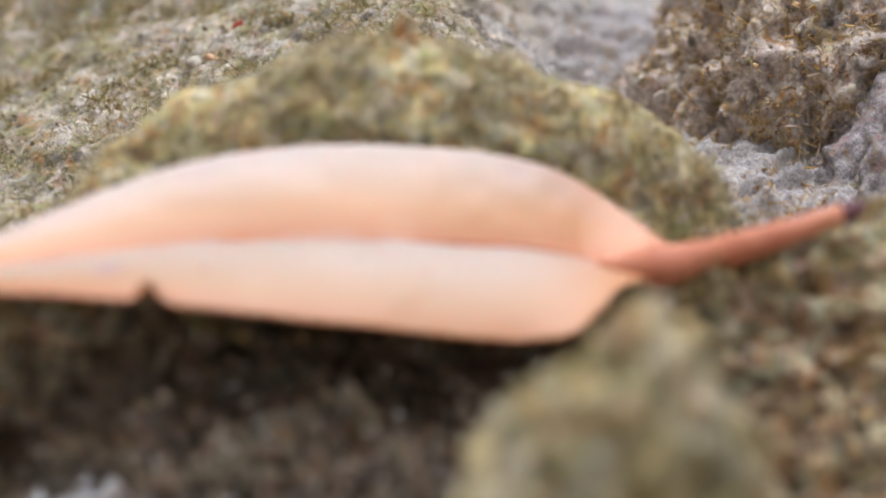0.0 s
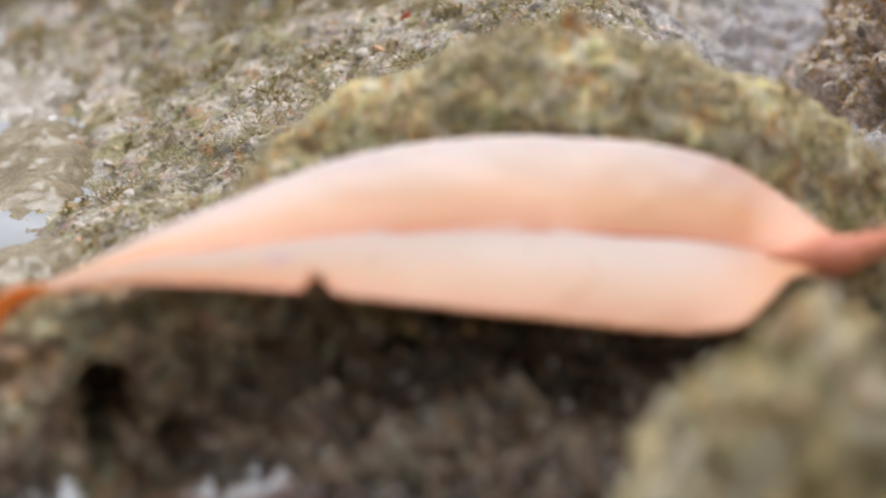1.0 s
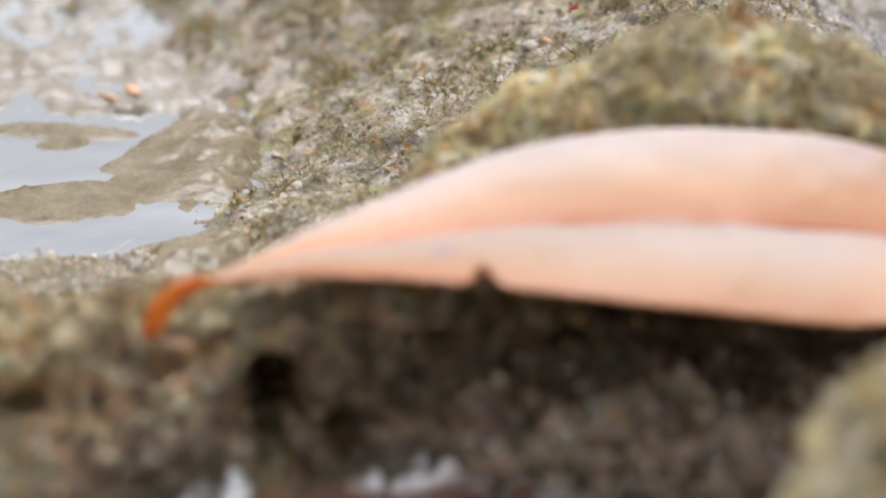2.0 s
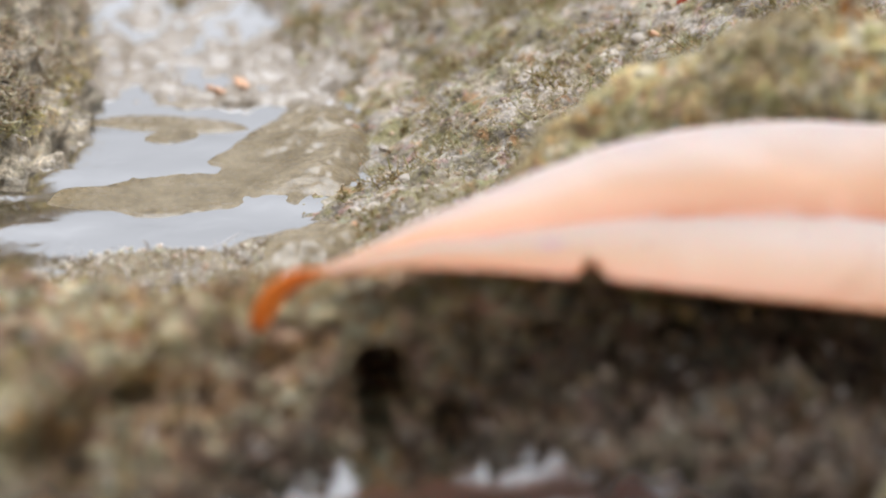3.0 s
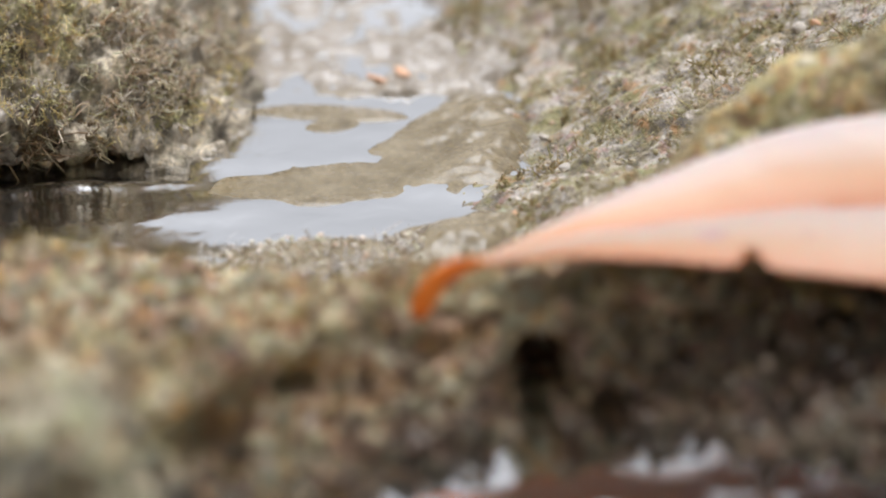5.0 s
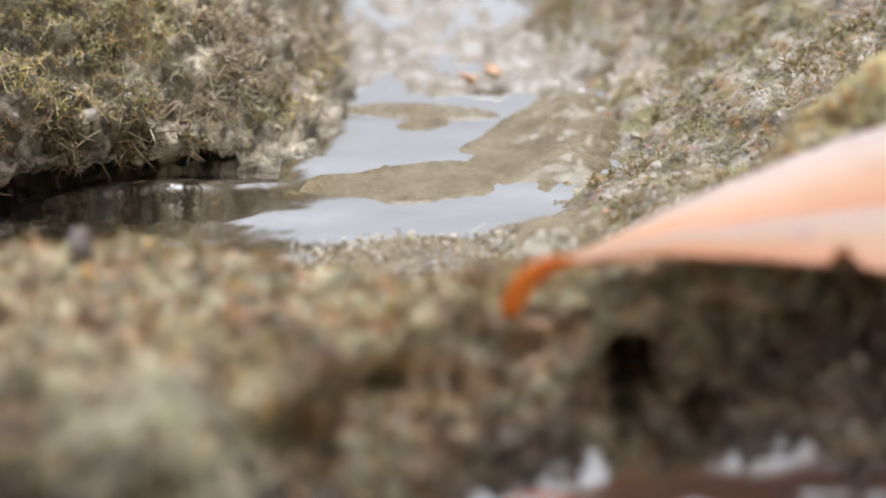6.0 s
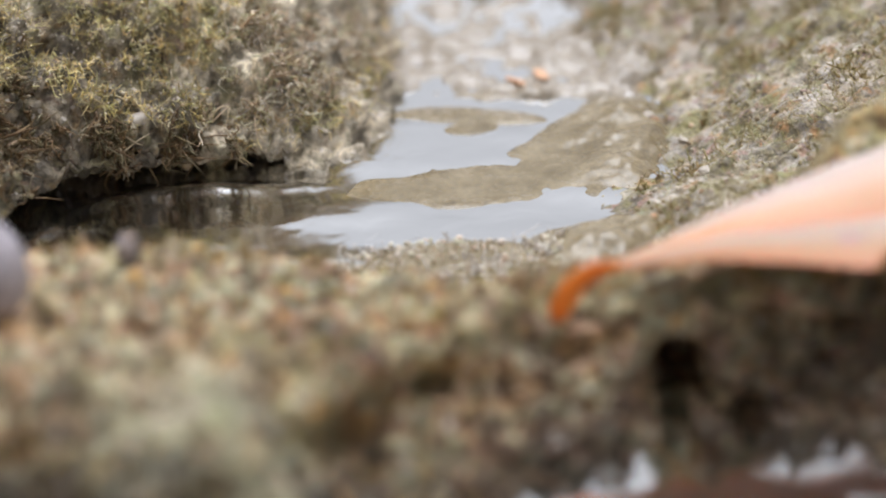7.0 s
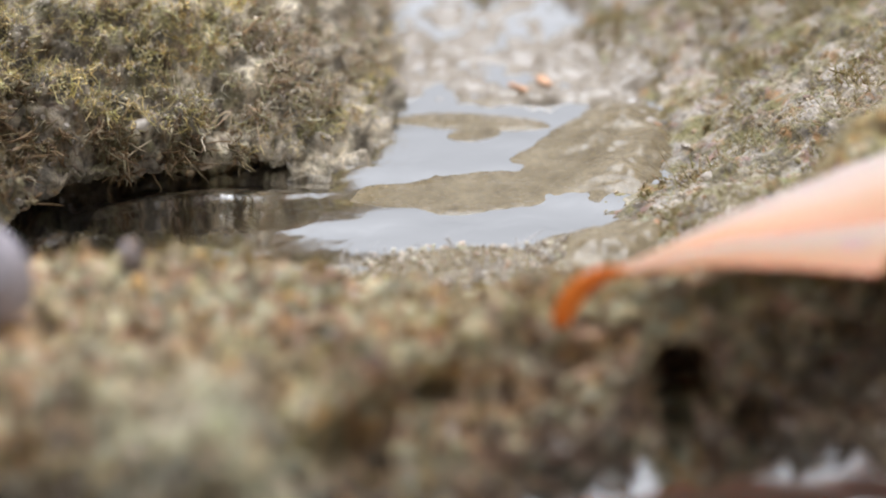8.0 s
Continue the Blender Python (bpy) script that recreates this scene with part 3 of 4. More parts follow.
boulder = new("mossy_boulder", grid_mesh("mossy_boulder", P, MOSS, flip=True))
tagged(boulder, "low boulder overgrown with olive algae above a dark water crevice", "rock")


# ---- mounds built as domes ----
def dome(name, centre, radii, height, material, label, seed, power=2.0, fine=0.00045, skew=0.0, rough=1.0, relief=0.0026):
    """A rounded rock mound standing on its base: height over an oval plan."""
    cx, cy, base = centre
    u = np.arange(-1.25, 1.2501, fine / radii[0])
    v = np.arange(-1.25, 1.2501, fine / radii[1])
    U, V = np.meshgrid(u, v, indexing="ij")
    r = np.hypot(U, V)
    p = np.stack([cx + U * radii[0], cy + V * radii[1], 0 * U], -1)
    r = r * (1 + 0.16 * fractal(p, radii[0] * 0.7, 2, 0.5, seed + 9))
    h = np.maximum(0, 1 - r ** power) ** 0.75 - 0.25 * np.maximum(0, r - 1)
    p[..., 2] = base + height * h * (1 + skew * U)
    n = normals_of(p)
    p = p + n * (rough * (0.0019 * fractal(p, 0.010, 4, 0.6, seed) + relief * (pits(p, 0.0038, seed + 3) - 0.38) + 0.0004 * value_noise(p / 0.0012, seed + 5)))[..., None]
    ob = new(name, grid_mesh(name, p, material))
    return tagged(ob, label, "rock"), p, normals_of(p)


mound, MOUND_P, MOUND_N = dome("algae_mound", (0.0500, 0.412, 0.006), (0.0395, 0.0152), 0.0278, MOUND,
                               "rounded rock mound with ochre and green algae behind the leaf", 81, rough=0.5, relief=0.0018)
front_mound, _, _ = dome("algae_mound", (0.0659, 0.338, -0.014), (0.0250, 0.0180), 0.0490, OCHRE,
                         "soft yellowish algae mound in front of the leaf", 91, 1.5, rough=1.1, relief=0.0022)
brown_rock, GREY_P, GREY_N = dome("brown_rock", (0.1160, 0.462, -0.012), (0.0360, 0.0375), 0.0470, BROWN,
                                 "wet brown rock overgrown with short rusty algae", 101, 2.5, rough=1.35, relief=0.0050)
dome("grey_rock", (0.1225, 0.437, -0.010), (0.027, 0.021), 0.030, SLATE,
                                 "pale wet grey rock beside a dark crack", 111, 2.2)

pale_mound, _, _ = dome("algae_mound", (-0.0500, 0.351, 0.003), (0.0100, 0.0150), 0.0115, LICHEN,
                        "pale greenish algae lump on the rock ridge", 121, 2.4, relief=0.0018)


# ---- water ----
def channel_level(y):
    """The water's height: level below, then a thin sheet that runs down the wash."""
    return 0.122 * np.maximum(0, y - 0.464) * step(0.464, 0.53, y)


SAND = sand_material()
BANKS = [(-26.5, 440.4, 16.0, 7.2, 10), (-16.0, 450.0, 9.0, 15.0, -18), (-30.0, 462.2, 12.0, 2.8, -6), (-29.5, 457.6, 4.0, 2.4, 15), (-30.0, 417.0, 15.0, 6.6, 6), (-15.0, 422.0, 9.0, 5.5, 30)]


def channel_bed(x, y):
    """Height of the sand over the water's level."""
    p = np.stack([x, y, 0 * x], -1)
    inside = -2.0 + 0 * x
    for cx, cy, a, b, turn in BANKS:
        c, s_ = math.cos(radians(turn)), math.sin(radians(turn))
        u, v = x - cx / 1000, y - cy / 1000
        inside = np.maximum(inside, 1 - ((u * c + v * s_) / (a / 1000)) ** 2 - ((v * c - u * s_) / (b / 1000)) ** 2)
    inside = inside + 0.30 * value_noise(p / 0.007, 301) + 0.05 * value_noise(p / 0.0026, 302)
    z = -0.0024 + 0.0026 * step(-1.3, 0.55, inside)
    wash = step(0.4655, 0.4700, y + 0.12 * (x + 0.03) - 0.012 * ((x + 0.028) / 0.012) ** 2 * 0.25 + 0.0012 * value_noise(p / 0.005, 303))
    z = z * (1 - wash) + wash * (0.00025 + 0.0008 * fractal(p, 0.005, 3, 0.6, 304))
    shore = step(-0.022, -0.008, x + 0.003 * value_noise(p / 0.007, 305))
    z = z + shore * (0.0016 + 0.0007 * fractal(p, 0.005, 3, 0.6, 306))
    z = z + 0.00018 * value_noise(p / np.array([0.0080, 0.0030, 1.0]), 309) + 0.00006 * value_noise(p / 0.0016, 307) + 0.00004 * value_noise(p / 0.0008, 308)
    # the sheet's borders dive under the rock around
    rim_ = step(-0.050, -0.045, x) * step(0.012, -0.002, x) * step(0.408, 0.413, y) * step(0.545, 0.535, y)
    return z - 0.010 * (1 - rim_)


def water_sheet(name, x0, x1, y0, y1, level, waves, label, material):
    xs, ys = np.arange(x0, x1, 0.0005), np.arange(y0, y1, 0.0005)
    U, V = np.meshgrid(xs, ys, indexing="ij")
    p = np.stack([U, V, np.zeros_like(U)], -1)
    p[..., 2] = level + waves(U, V, p) + channel_level(V)
    ob = new(name, grid_mesh(name, p, material))
    depth = ob.data.attributes.new("depth", "FLOAT", "POINT")
    depth.data.foreach_set("value", np.clip(p[..., 2] - channel_level(V) - channel_bed(U, V), 0, 0.02).astype(np.float32).ravel())
    ob.visible_shadow = False
    return tagged(ob, label, "water", kind="structure")


def channel_waves(x, y, p):
    line = np.interp(x, [-0.078, -0.070, -0.060, -0.050, -0.044], [0.4315, 0.4365, 0.4385, 0.4385, 0.4390])
    swell = (0.00036 + 0.00012 * step(-0.052, -0.060, x)) * np.exp(-((y - line - 0.001 * value_noise(p / 0.006, 133)) / 0.0020) ** 2) * step(-0.079, -0.072, x) * step(-0.042, -0.050, x)
    return (0.00024 - 0.00012 * step(-0.046, -0.058, x)) * fractal(p * np.array([0.55, 1.0, 1.0]), 0.008, 2, 0.35, 131) * (1 - 0.85 * step(0.458, 0.470, y)) + swell


water = water_sheet("water", -0.14, 0.02, 0.405, 0.56, 0.0, channel_waves, "shallow water with silvery ripples and painted sky reflection in a rock channel", WATER)
pool = water_sheet("water", -0.06, 0.10, 0.20, 0.384, 0.0008, lambda x, y, p: 0.00022 * fractal(p, 0.010, 2, 0.4, 141) + 0.055 * (np.clip(y, 0.335, 0.40) - 0.374), "dark pool of water reflecting a white sky", POOL)


# ---- near-black sheet that paints the crevice's shade under the water ----
CREVICE_SHADE = plain_material("crevice_shade", (0.012, 0.010, 0.008), (0.035, 0.028, 0.020), 300, 0.6, 14)
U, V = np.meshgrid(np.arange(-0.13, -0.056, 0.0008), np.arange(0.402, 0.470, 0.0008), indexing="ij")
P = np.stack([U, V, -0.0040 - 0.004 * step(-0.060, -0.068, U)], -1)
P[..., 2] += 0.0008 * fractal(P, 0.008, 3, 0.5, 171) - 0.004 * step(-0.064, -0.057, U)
tagged(new("shade_sheet", grid_mesh("shade_sheet", P, CREVICE_SHADE)), "near-black sheet painting the shade under the crevice's water", "silt", kind="structure")


# ---- pale sand bed of the channel, with low banks just above the water ----
U, V = np.meshgrid(np.arange(-0.052, 0.014, 0.0003), np.arange(0.406, 0.548, 0.0003), indexing="ij")
P = np.stack([U, V, channel_level(V) + channel_bed(U, V)], -1)
SAND_P, SAND_N = P, normals_of(P)
frill = (P[..., 1] < 0.4235) & (P[..., 0] > -0.044) & (P[..., 0] < -0.016) & (P[..., 2] > -0.0009)
sand_bed = tagged(new("sand_bed", grid_mesh("sand_bed", P, SAND)), "pale wet sand bed with low banks in shallow water", "sand", kind="structure")


# ---- the fallen leaf ----
UP_X = [-11.2, -8.2, -3.9, 2.2, 11.0, 21.1, 29.9, 39.3, 48.8, 58.1, 63.7, 66.7, 69.6, 72.9, 78.6]
UP_Y = [380.5, 383.5, 387.0, 391.0, 395.0, 398.5, 400.0, 401.0, 401.0, 400.0, 399.4, 399.0, 398.5, 397.0, 392.0]
UP_Z = [15.3, 15.6, 16.2, 17.8, 20.1, 22.7, 24.5, 25.2, 25.2, 24.8, 23.9, 22.9, 21.7, 19.9, 17.0]
MID_Y = [380.3, 382.0, 384.0, 386.0, 388.0, 389.5, 390.0, 390.0, 390.0, 390.0, 390.0, 390.0, 390.0, 389.0, 387.5]
MID_Z = [15.3, 15.7, 16.2, 16.7, 17.2, 17.9, 18.4, 18.6, 18.4, 17.9, 17.4, 16.9, 16.2, 15.9, 16.4]
LOW_Y = [380.0, 379.5, 378.7, 378.0, 377.5, 377.0, 377.0, 377.0, 377.0, 377.0, 377.0, 377.5, 380.0, 384.0, 386.0]
LOW_Z = [15.2, 16.1, 17.1, 17.8, 17.4, 16.9, 15.7, 14.4, 13.3, 12.3, 12.3, 13.0, 14.6, 15.6, 15.2]


def smooth_line(values, count):
    """A smooth run through even stations (Catmull-Rom)."""
    v = np.array(values, dtype=float) / 1000
    u = np.linspace(0, len(v) - 1, count)
    i = np.clip(np.floor(u).astype(int), 0, len(v) - 2)
    f = u - i
    a, b, c, d = (v[np.clip(i + k, 0, len(v) - 1)] for k in (-1, 0, 1, 2))
    return 0.5 * (2 * b + (c - a) * f + (2 * a - 5 * b + 4 * c - d) * f ** 2 + (3 * b - a - 3 * c + d) * f ** 3)


def tube(path, radii, sides=14, flat=1.0):
    """A round or flattened rod along a path, closed at its ends."""
    path = np.array(path, dtype=float)
    tangent = np.gradient(path, axis=0)
    tangent /= np.linalg.norm(tangent, axis=1, keepdims=True)
    side = np.cross(tangent, (0, 1, 0.3))
    side /= np.linalg.norm(side, axis=1, keepdims=True)
    up = np.cross(side, tangent)
    a = np.linspace(0, 2 * np.pi, sides + 1)
    ring = np.cos(a)[None, :, None] * side[:, None] + flat * np.sin(a)[None, :, None] * up[:, None]
    return path[:, None] + ring * np.array(radii)[:, None, None]


leaf = new("fallen_leaf")
leaf.location = (0.03, 0.385, 0.016)
tagged(leaf, "dry pale pink leaf with orange tip lying on the rock ridge", "leaf")
COUNT = 260
along = np.linspace(0, 1, COUNT)
lx = smooth_line(UP_X, COUNT)
upper = np.stack([lx, smooth_line(UP_Y, COUNT), smooth_line(UP_Z, COUNT)], -1)
middle = np.stack([lx, smooth_line(MID_Y, COUNT), smooth_line(MID_Z, COUNT)], -1)
lower = np.stack([lx, smooth_line(LOW_Y, COUNT), smooth_line(LOW_Z, COUNT)], -1)
bite = np.exp(-((lx - 0.0203) / 0.0012) ** 2) * 0.30
across = np.linspace(-1, 1, 61)
rows = []
for w in across:
    target = upper if w > 0 else lower
    q = middle + (target - middle) * abs(w)
    if w < 0:
        q = q + (middle - lower) * (bite * step(0.6, 1.0, -w))[:, None]
    arch = (0.3 if w > 0 else 1.0) * (abs(w) * (1 - abs(w))) * np.sin(np.pi * along) * 0.0030
    q = q + np.stack([0 * arch, -0.4 * arch, 0.9 * arch], -1)
    rows.append(q)
P = np.stack(rows, 1)
P[..., 2] += 0.00012 * value_noise(P / 0.009, 7) + 0.00010 * value_noise(P / 0.003, 9)
UV = np.stack([np.repeat(along[:, None], 61, 1), np.repeat((across[None] + 1) / 2, COUNT, 0)], -1)


def leaf_part(name, p, material, label="", uv=None, thick=0.0):
    ob = part(name, grid_mesh(name, p - np.array(leaf.location), material, uv=uv), leaf, label)
    if thick:
        solid = ob.modifiers.new("thickness", "SOLIDIFY")
        solid.thickness, solid.offset = thick, 0
    return ob


leaf_part("blade", P, LEAF, "pale pink blade with an orange middle band", UV, 0.00035)
rib = middle[:: 6] + np.array([0, -0.0001, 0.00005])
leaf_part("midrib", tube(rib, np.linspace(0.00010, 0.0005, len(rib))), STALK, "orange red midrib")
t_ = np.linspace(0, 1, 24)
bend = np.array([(70.0, 388.5, 16.0), (76.0, 387.5, 16.2), (81.5, 387.0, 17.2), (87.0, 386.0, 19.6), (92.6, 386.0, 21.6), (97.4, 387.0, 23.0)]).T
stalk_line = np.stack([smooth_line(row, 24) for row in bend], -1)
leaf_part("stalk", tube(stalk_line, np.interp(t_, [0, 0.22, 0.45, 1], [0.0004, 0.0026, 0.0021, 0.0010])), STALK, "red orange stalk")
end_line = np.linspace(stalk_line[-2], stalk_line[-1] + np.array([0.0022, 0.0002, 0.0006]), 8)
leaf_part("stalk_end", tube(end_line, [0.0009, 0.00115, 0.0012, 0.0012, 0.0011, 0.0010, 0.0008, 0.0003]), STALK_END, "dark purple stalk end")
curl = np.array([(-8.0, 380.0, 16.2), (-9.8, 379.6, 16.2), (-11.7, 379.5, 15.6), (-13.6, 379.3, 14.2), (-14.8, 379.0, 12.4), (-15.7, 378.6, 10.2)]).T
curl_line = np.stack([smooth_line(row, 24) for row in curl], -1)
leaf_part("leaf_tip", tube(curl_line, np.interp(t_, [0, 0.3, 0.7, 0.93, 1], [0.0004, 0.0011, 0.0014, 0.0011, 0.0003]), flat=0.45), TIP, "bright orange curled tip")


# ---- loose bits ----
def chip(name, place, size, material, label, category, seed, squash=(1, 1, 1), turn=0.0):
    """A small irregular lump or flake."""
    a = np.linspace(0, 2 * np.pi, 19)
    b = np.linspace(0, np.pi, 11)
    A, B = np.meshgrid(a, b, indexing="ij")
    p = np.stack([np.cos(A) * np.sin(B), np.sin(A) * np.sin(B), np.cos(B)], -1)
    p = p * (1 + 0.28 * value_noise(p * 1.7 + seed, seed))[..., None] * np.array(squash) * size
    ob = new(name, grid_mesh(name, p, material, flip=True))
    ob.matrix_world = pose(*place, turn * 7, turn * 3, turn * 40)
    return tagged(ob, label, category)


chip("pale_shell", (-0.0762, 0.374, 0.0175), 0.0055, LILAC, "pale lilac grey rounded shell on the ridge", "shell", 3, (0.8, 1, 1.35))
chip("pebble", (-0.0632, 0.389, 0.0140), 0.0016, SLATE, "small mint grey pebble on the ridge", "pebble", 5, (0.9, 1, 1.1))


# ---- strands, grains and small finds ----
def scatter(points, normals, count, seed, keep=None):
    """Random places on a sheet: points, normals and a random generator."""
    rng = np.random.default_rng(seed)
    pool_ = np.arange(points.shape[0] * points.shape[1])
    if keep is not None:
        pool_ = pool_[keep.reshape(-1)]
    pick = rng.choice(pool_, count)
    p = points.reshape(-1, 3)[pick] + rng.normal(0, 0.0001, (count, 3))
    n = normals.reshape(-1, 3)[pick]
    return p, n * np.sign(n[:, 2:3] + 0.35), rng


def strands_mesh(name, points, normals, count, length, width, material, seed, keep=None):
    """Many thin bent filaments that grow out of a sheet, in clumps."""
    p, n, rng = scatter(points, normals, count, seed, keep)
    dense = value_noise(p / 0.004, seed) > -0.15
    p, n = p[dense], n[dense]
    k = len(p)
    lean = n * 0.8 + rng.normal(0, 0.75, (k, 3))
    lean /= np.linalg.norm(lean, axis=1, keepdims=True)
    bend = rng.normal(0, 1.5, (k, 3)) - np.array([0, 0, 0.3])
    curl_ = rng.normal(0, 0.9, (k, 3))
    phase = rng.uniform(4.0, 9.0, k)[:, None]
    long = rng.uniform(0.35, 1.0, k)[:, None] * length
    side = np.cross(lean, rng.normal(0, 1, (k, 3)))
    side /= np.linalg.norm(side, axis=1, keepdims=True) + 1e-9
    wide = rng.uniform(0.5, 1.2, k)[:, None] * width
    steps = np.linspace(0, 1, 6)
    spine = np.stack([p + long * (lean * s_ + bend * 0.6 * s_ * s_ + curl_ * np.sin(phase * s_) * s_) for s_ in steps], 1)
    taper = np.array([0.8, 1.0, 1.0, 0.95, 0.8, 0.35])[None, :, None]
    out_ = np.cross(side, lean)
    tri = [side, -0.5 * side + 0.8 * out_, -0.5 * side - 0.8 * out_]
    ring = np.stack([spine + d[:, None] * wide[:, None] * taper for d in tri], 2)
    base = (np.arange(k) * 18)[:, None, None]
    quads = []
    for a in range(5):
        for b in range(3):
            c = (b + 1) % 3
            quads.append((a * 3 + b, a * 3 + c, a * 3 + 3 + c, a * 3 + 3 + b))
    faces = (base + np.array(quads)[None]).reshape(-1, 4)
    mesh = bpy.data.meshes.new(name)
    raw_mesh(mesh, ring.reshape(-1, 3), faces)
    mesh.materials.append(material)
    return mesh


ball = bmesh.new()
bmesh.ops.create_icosphere(ball, subdivisions=1, radius=1.0)
BALL_V = np.array([v.co[:] for v in ball.verts])
BALL_F = np.array([[v.index for v in f.verts] for f in ball.faces])
ball.free()


def grains_mesh(name, points, normals, count, small, large, material, seed, keep=None):
    """Many angular grains half sunk in a sheet."""
    p, n, rng = scatter(points, normals, count, seed, keep)
    k = len(p)
    size = small * (large / small) ** (rng.random(k) ** 2.5)
    shape = BALL_V[None] * rng.uniform(0.55, 1.2, (k, 1, 3)) * (1 + rng.normal(0, 0.14, (k, len(BALL_V), 1)))
    q = rng.normal(0, 1, (k, 4))
    q /= np.linalg.norm(q, axis=1, keepdims=True)
    w, x, y, z = q.T
    turn = np.stack([1 - 2 * (y * y + z * z), 2 * (x * y - w * z), 2 * (x * z + w * y), 2 * (x * y + w * z), 1 - 2 * (x * x + z * z), 2 * (y * z - w * x),
                     2 * (x * z - w * y), 2 * (y * z + w * x), 1 - 2 * (x * x + y * y)], -1).reshape(k, 3, 3)
    v = np.einsum("kij,kvj->kvi", turn, shape) * size[:, None, None] + (p + n * size[:, None] * 0.35)[:, None]
    faces = (np.arange(k) * len(BALL_V))[:, None, None] + BALL_F[None]
    mesh = bpy.data.meshes.new(name)
    raw_mesh(mesh, v.reshape(-1, 3), faces.reshape(-1, 3))
    mesh.materials.append(material)
    return mesh


def stuff(name, mesh, parent, label):
    return tagged(part(name, mesh, parent, label), kind="stuff")


bp = BOULDER_P
shown = (bp[..., 0] > -0.105) & (bp[..., 1] < 0.53) & (bp[..., 2] > 0.003) & (BOULDER_KNOBS > 0.18)
bare = shown & (bp[..., 0] + 0.012 * value_noise(bp / 0.012, 209) > -0.058) & (bp[..., 2] > 0.006)
under_overhang = shown & ~bare & (bp[..., 2] < 0.0085 - 0.35 * (bp[..., 0] + 0.070) + 0.002 * value_noise(bp / 0.006, 208))
leafy = shown & ~bare & ~under_overhang
stuff("algae", strands_mesh("algae", bp, BOULDER_N, 17000, 0.0011, 0.00007, TANGLE, 201, leafy), boulder, "tangled olive and orange brown algae strands")
stuff("fronds", strands_mesh("fronds", bp, BOULDER_N, 9000, 0.0009, 0.00014, FRONDS, 205, leafy), boulder, "crumpled olive and brown algae fronds")
stuff("shaded_fronds", strands_mesh("shaded_fronds", bp, BOULDER_N, 9000, 0.0014, 0.00018, SHADED_FRONDS, 207, under_overhang), boulder, "brown wet algae fronds low on the rock, darkened as overhang shade")
stuff("pale_fronds", strands_mesh("pale_fronds", bp, BOULDER_N, 14000, 0.0012, 0.00013, STUBBLE, 206, bare), boulder, "short tan and olive algae strands")
stuff("grit", grains_mesh("grit", bp, BOULDER_N, 9000, 0.00010, 0.00024, PALE_GRAINS, 203, leafy | bare), boulder, "sand grains caught in the algae")

gp = ground.data
GP = np.empty(len(gp.vertices) * 3, dtype=np.float32)
gp.vertices.foreach_get("co", GP)
GP = GP.reshape(len(gx), len(gy), 3)
GN = normals_of(GP)
core = (GP[..., 0] > -0.045) & (GP[..., 0] < 0.108) & (GP[..., 1] > 0.412) & (GP[..., 1] < 0.535)
stuff("grit", grains_mesh("grit", SAND_P, SAND_N, 700, 0.00015, 0.00050, PALE_GRAINS, 311, frill), sand_bed, "pale sand grains on the edge of the bank")
stuff("glints", strands_mesh("glints", SAND_P, SAND_N, 260, 0.0010, 0.00013, GLINTS, 313, frill), sand_bed, "pale threads painting wet glints at the water's edge")
dry = core & (GP[..., 2] > 0.0012) & (GP[..., 0] < 0.060) & (GP[..., 0] + 0.012 * value_noise(GP / 0.006, 215) > -0.002)
stuff("grit", grains_mesh("grit", GP, GN, 6000, 0.00012, 0.00042, GRAINS, 211, core & (GP[..., 0] < 0.066) & (GP[..., 2] > -0.0012)), ground, "pale and brown sand grains on wet rock")
stuff("algae", strands_mesh("algae", GP, GN, 16000, 0.0010, 0.00009, PALE_STRANDS, 213, dry), ground, "short olive algae on gritty rock")
clumps = core & (GP[..., 2] > 0.001) & (GP[..., 0] < 0.060) & (value_noise(GP / 0.0045, 225) + 0.5 * value_noise(GP / 0.0018, 226) + 6.0 * (GP[..., 1] - 0.462) > 0.12)
stuff("olive_algae", strands_mesh("olive_algae", GP, GN, 15000, 0.0011, 0.00012, OLIVE, 227, clumps), ground, "clumps of olive brown algae on gritty rock")
damp = (GP[..., 0] > 0.056) & (GP[..., 0] < 0.112) & (GP[..., 1] > 0.42) & (GP[..., 1] < 0.53) & (value_noise(GP / 0.011, 219) > 0.05)
stuff("brown_algae", strands_mesh("brown_algae", GP, GN, 4000, 0.0010, 0.00012, RUSTY, 217, damp), ground, "patches of rusty algae on wet grey rock")
mp = MOUND_P
stuff("algae", strands_mesh("algae", mp, MOUND_N, 11000, 0.0009, 0.00014, MOUND_STUBBLE, 221, mp[..., 2] > 0.006), mound, "short ochre and green algae")
hp = GREY_P
shown = (hp[..., 1] < 0.50) & (hp[..., 2] > 0.002)
stuff("algae", strands_mesh("algae", hp, GREY_N, 4000, 0.0013, 0.00011, RUSTY, 231, shown), brown_rock, "short rusty brown algae")
stuff("fronds", strands_mesh("fronds", hp, GREY_N, 14000, 0.0008, 0.00020, RUSTY, 235, shown), brown_rock, "crumpled rusty algae fronds")
stuff("grit", grains_mesh("grit", hp, GREY_N, 2500, 0.00020, 0.0006, GRAINS, 233, shown), brown_rock, "sand grains on the rock")


def on_ground(x, y):
    """The height of the ground or of the sand bed at a place."""
    i, j = int(np.argmin(np.abs(gx - x))), int(np.argmin(np.abs(gy - y)))
    return max(float(GP[i, j, 2]), float(channel_level(y) + channel_bed(np.array([x]), np.array([y]))[0]))


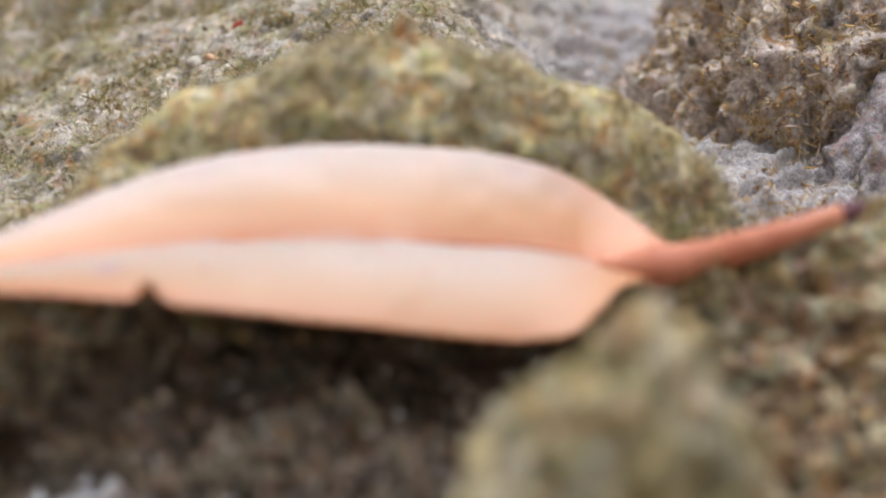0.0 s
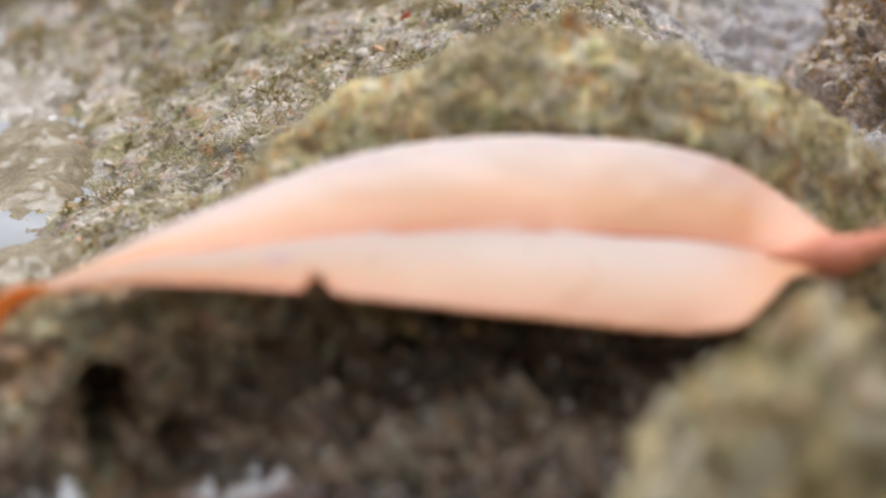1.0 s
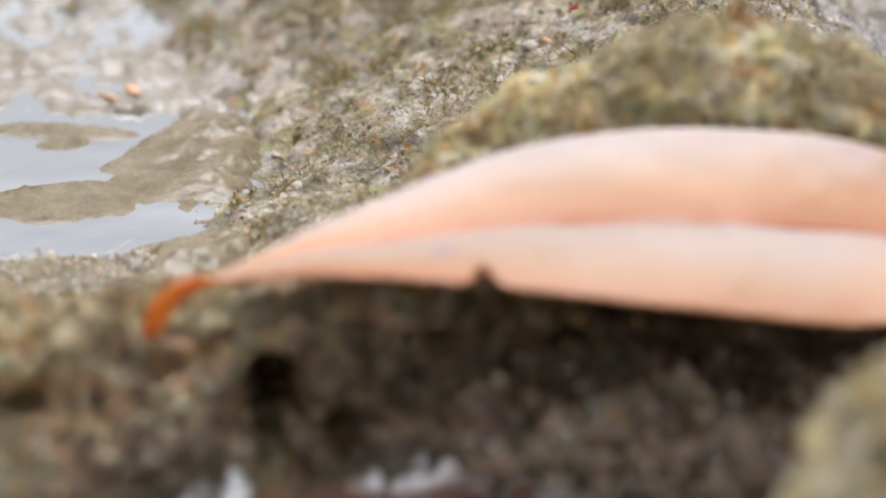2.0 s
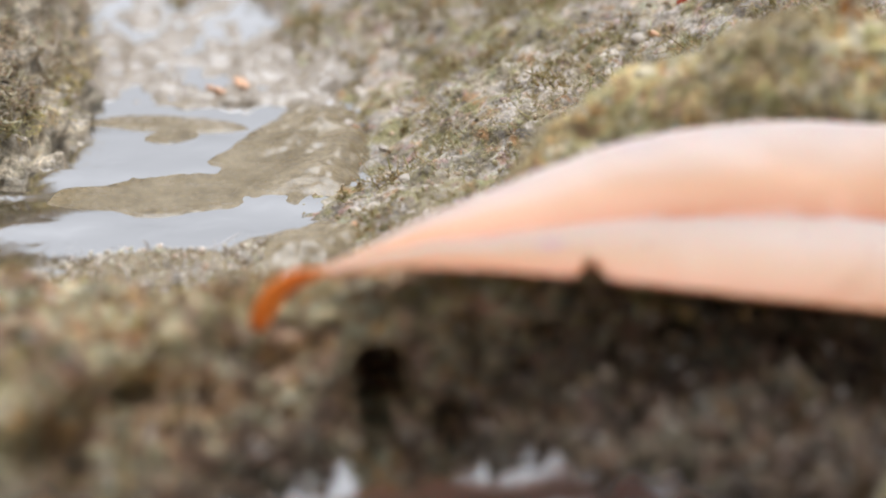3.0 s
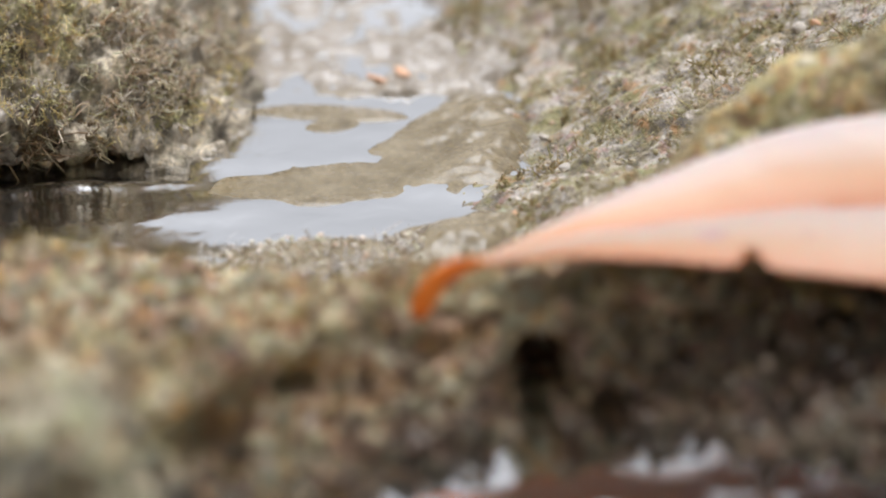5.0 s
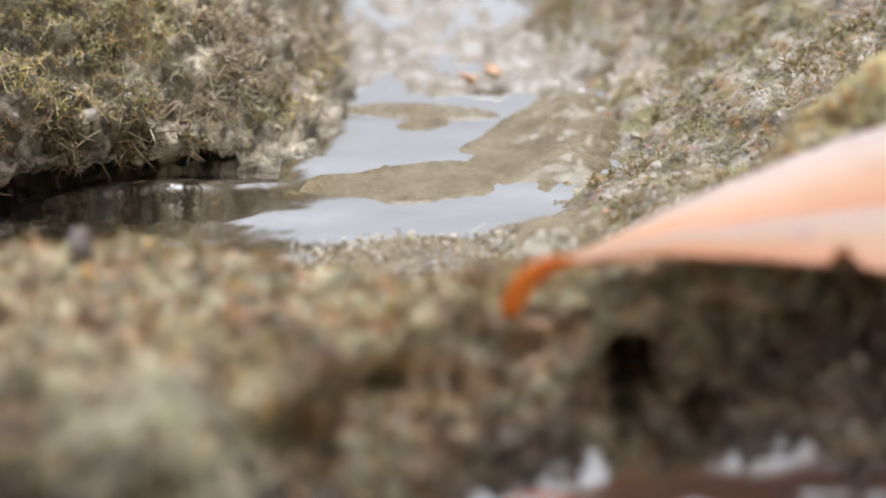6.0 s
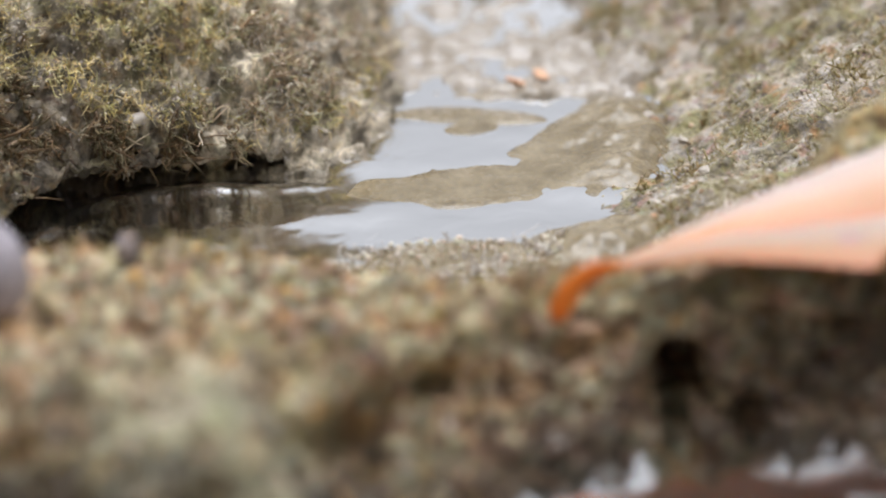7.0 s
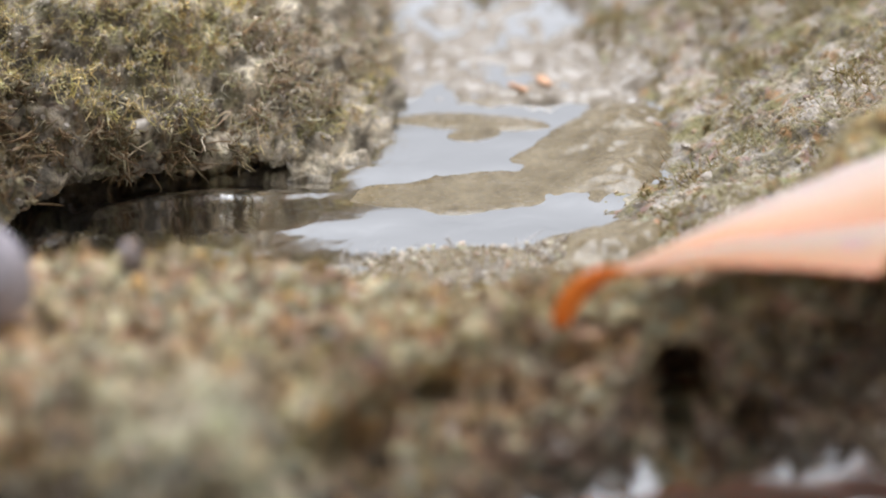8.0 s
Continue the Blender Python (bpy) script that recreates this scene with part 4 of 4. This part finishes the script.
def find(name, x, y, size, material, label, category, seed, squash=(1, 1, 0.7)):
    return chip(name, (x, y, on_ground(x, y) + size * squash[2] * 0.5), size, material, label, category, seed, squash, seed % 7 - 3)


find("shell_chip", 0.0296, 0.4565, 0.0009, SHELL, "tiny white shell chip on gritty rock", "shell", 11)
find("red_seed", 0.0354, 0.4622, 0.0007, SEED, "tiny dark red seed on gritty rock", "seed", 12, (0.9, 0.9, 1.3))
find("orange_flake", -0.0243, 0.473, 0.0016, FLAKE, "small orange leaf flake on wet rock", "flake", 13, (1.5, 0.8, 0.28))
find("orange_flake", -0.0211, 0.476, 0.0014, FLAKE, "small pale orange flake on wet rock", "flake", 15, (1.6, 0.7, 0.25))
find("orange_flake", 0.0317, 0.457, 0.0010, FLAKE, "small orange flake on gritty rock", "flake", 16, (1.2, 0.5, 0.4))
find("shell_chip", 0.0004, 0.436, 0.0008, SHELL, "tiny pale shell chip near the channel", "shell", 17)
rng = np.random.default_rng(77)
for k in range(20):
    x, y = rng.uniform(-0.012, 0.062), rng.uniform(0.425, 0.50)
    pebble = find("pebble", x, y, rng.uniform(0.0004, 0.0008), (SHELL, GRIT, FLAKE, GRIT)[k % 4], "small angular pebble on gritty rock", "pebble", 30 + k, (1.2, 0.8, 0.5))
    tagged(pebble, group="pebbles on the gritty rock")
knob, KNOB_P, KNOB_N = dome("crust_knob", (0.0503, 0.4120, 0.0312), (0.0030, 0.0028), 0.0064, KNOB, "rusty brown knob of crust on the mound", 127, 2.0, 0.0002, relief=0.0016)
tagged(knob, category="crust")
stuff("algae", strands_mesh("algae", KNOB_P, KNOB_N, 160, 0.0010, 0.00014, RUSTY, 261, KNOB_P[..., 2] > 0.032), knob, "short rusty algae")

rp = np.empty(len(ridge.data.vertices) * 3, dtype=np.float32)
ridge.data.vertices.foreach_get("co", rp)
rp = rp.reshape(-1, 330, 3)
RN = -normals_of(rp)
shown = (rp[..., 0] > -0.085) & (rp[..., 0] < 0.115) & ((rp[..., 2] > 0.0095) | (rp[..., 0] < -0.02)) & (RIDGE_KNOBS > 0.27)
stuff("grit", grains_mesh("grit", rp, RN, 7000, 0.00018, 0.0006, RIDGE_GRAINS, 241, shown), ridge, "coarse pale grains in the crust")
stuff("algae", strands_mesh("algae", rp, RN, 9000, 0.0012, 0.00012, STRANDS, 243, shown), ridge, "short ochre algae on the crust")
inside = np.abs(rp[..., 0] + 0.0022) + np.abs(rp[..., 1] - 0.3830) + np.where(rp[..., 2] < 0.006, 0.0, 9.0)
place = rp.reshape(-1, 3)[int(np.argmin(inside))]
chip("pebble", tuple(float(v) for v in place), 0.0007, SLATE, "tiny pale pebble inside the dark hole", "pebble", 23, (1, 1, 0.8))
front = np.where((bp[..., 1] < 0.452) & (bp[..., 2] > 0.004), np.abs(bp[..., 0] + 0.0697) + np.abs(bp[..., 2] - 0.0085), 9.0)
place = bp.reshape(-1, 3)[int(np.argmin(front))]
chip("shell_chip", tuple(float(v) for v in place), 0.0013, SHELL, "cream shell chip caught in the mossy boulder", "shell", 25, (1.3, 0.8, 0.7))
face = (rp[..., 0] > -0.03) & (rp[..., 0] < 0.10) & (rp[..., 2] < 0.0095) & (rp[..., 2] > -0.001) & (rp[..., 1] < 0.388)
stuff("grit", grains_mesh("grit", rp, RN, 2500, 0.00020, 0.0008, FACE_GRAINS, 251, face), ridge, "scattered grains darkened to match the shaded rock face")
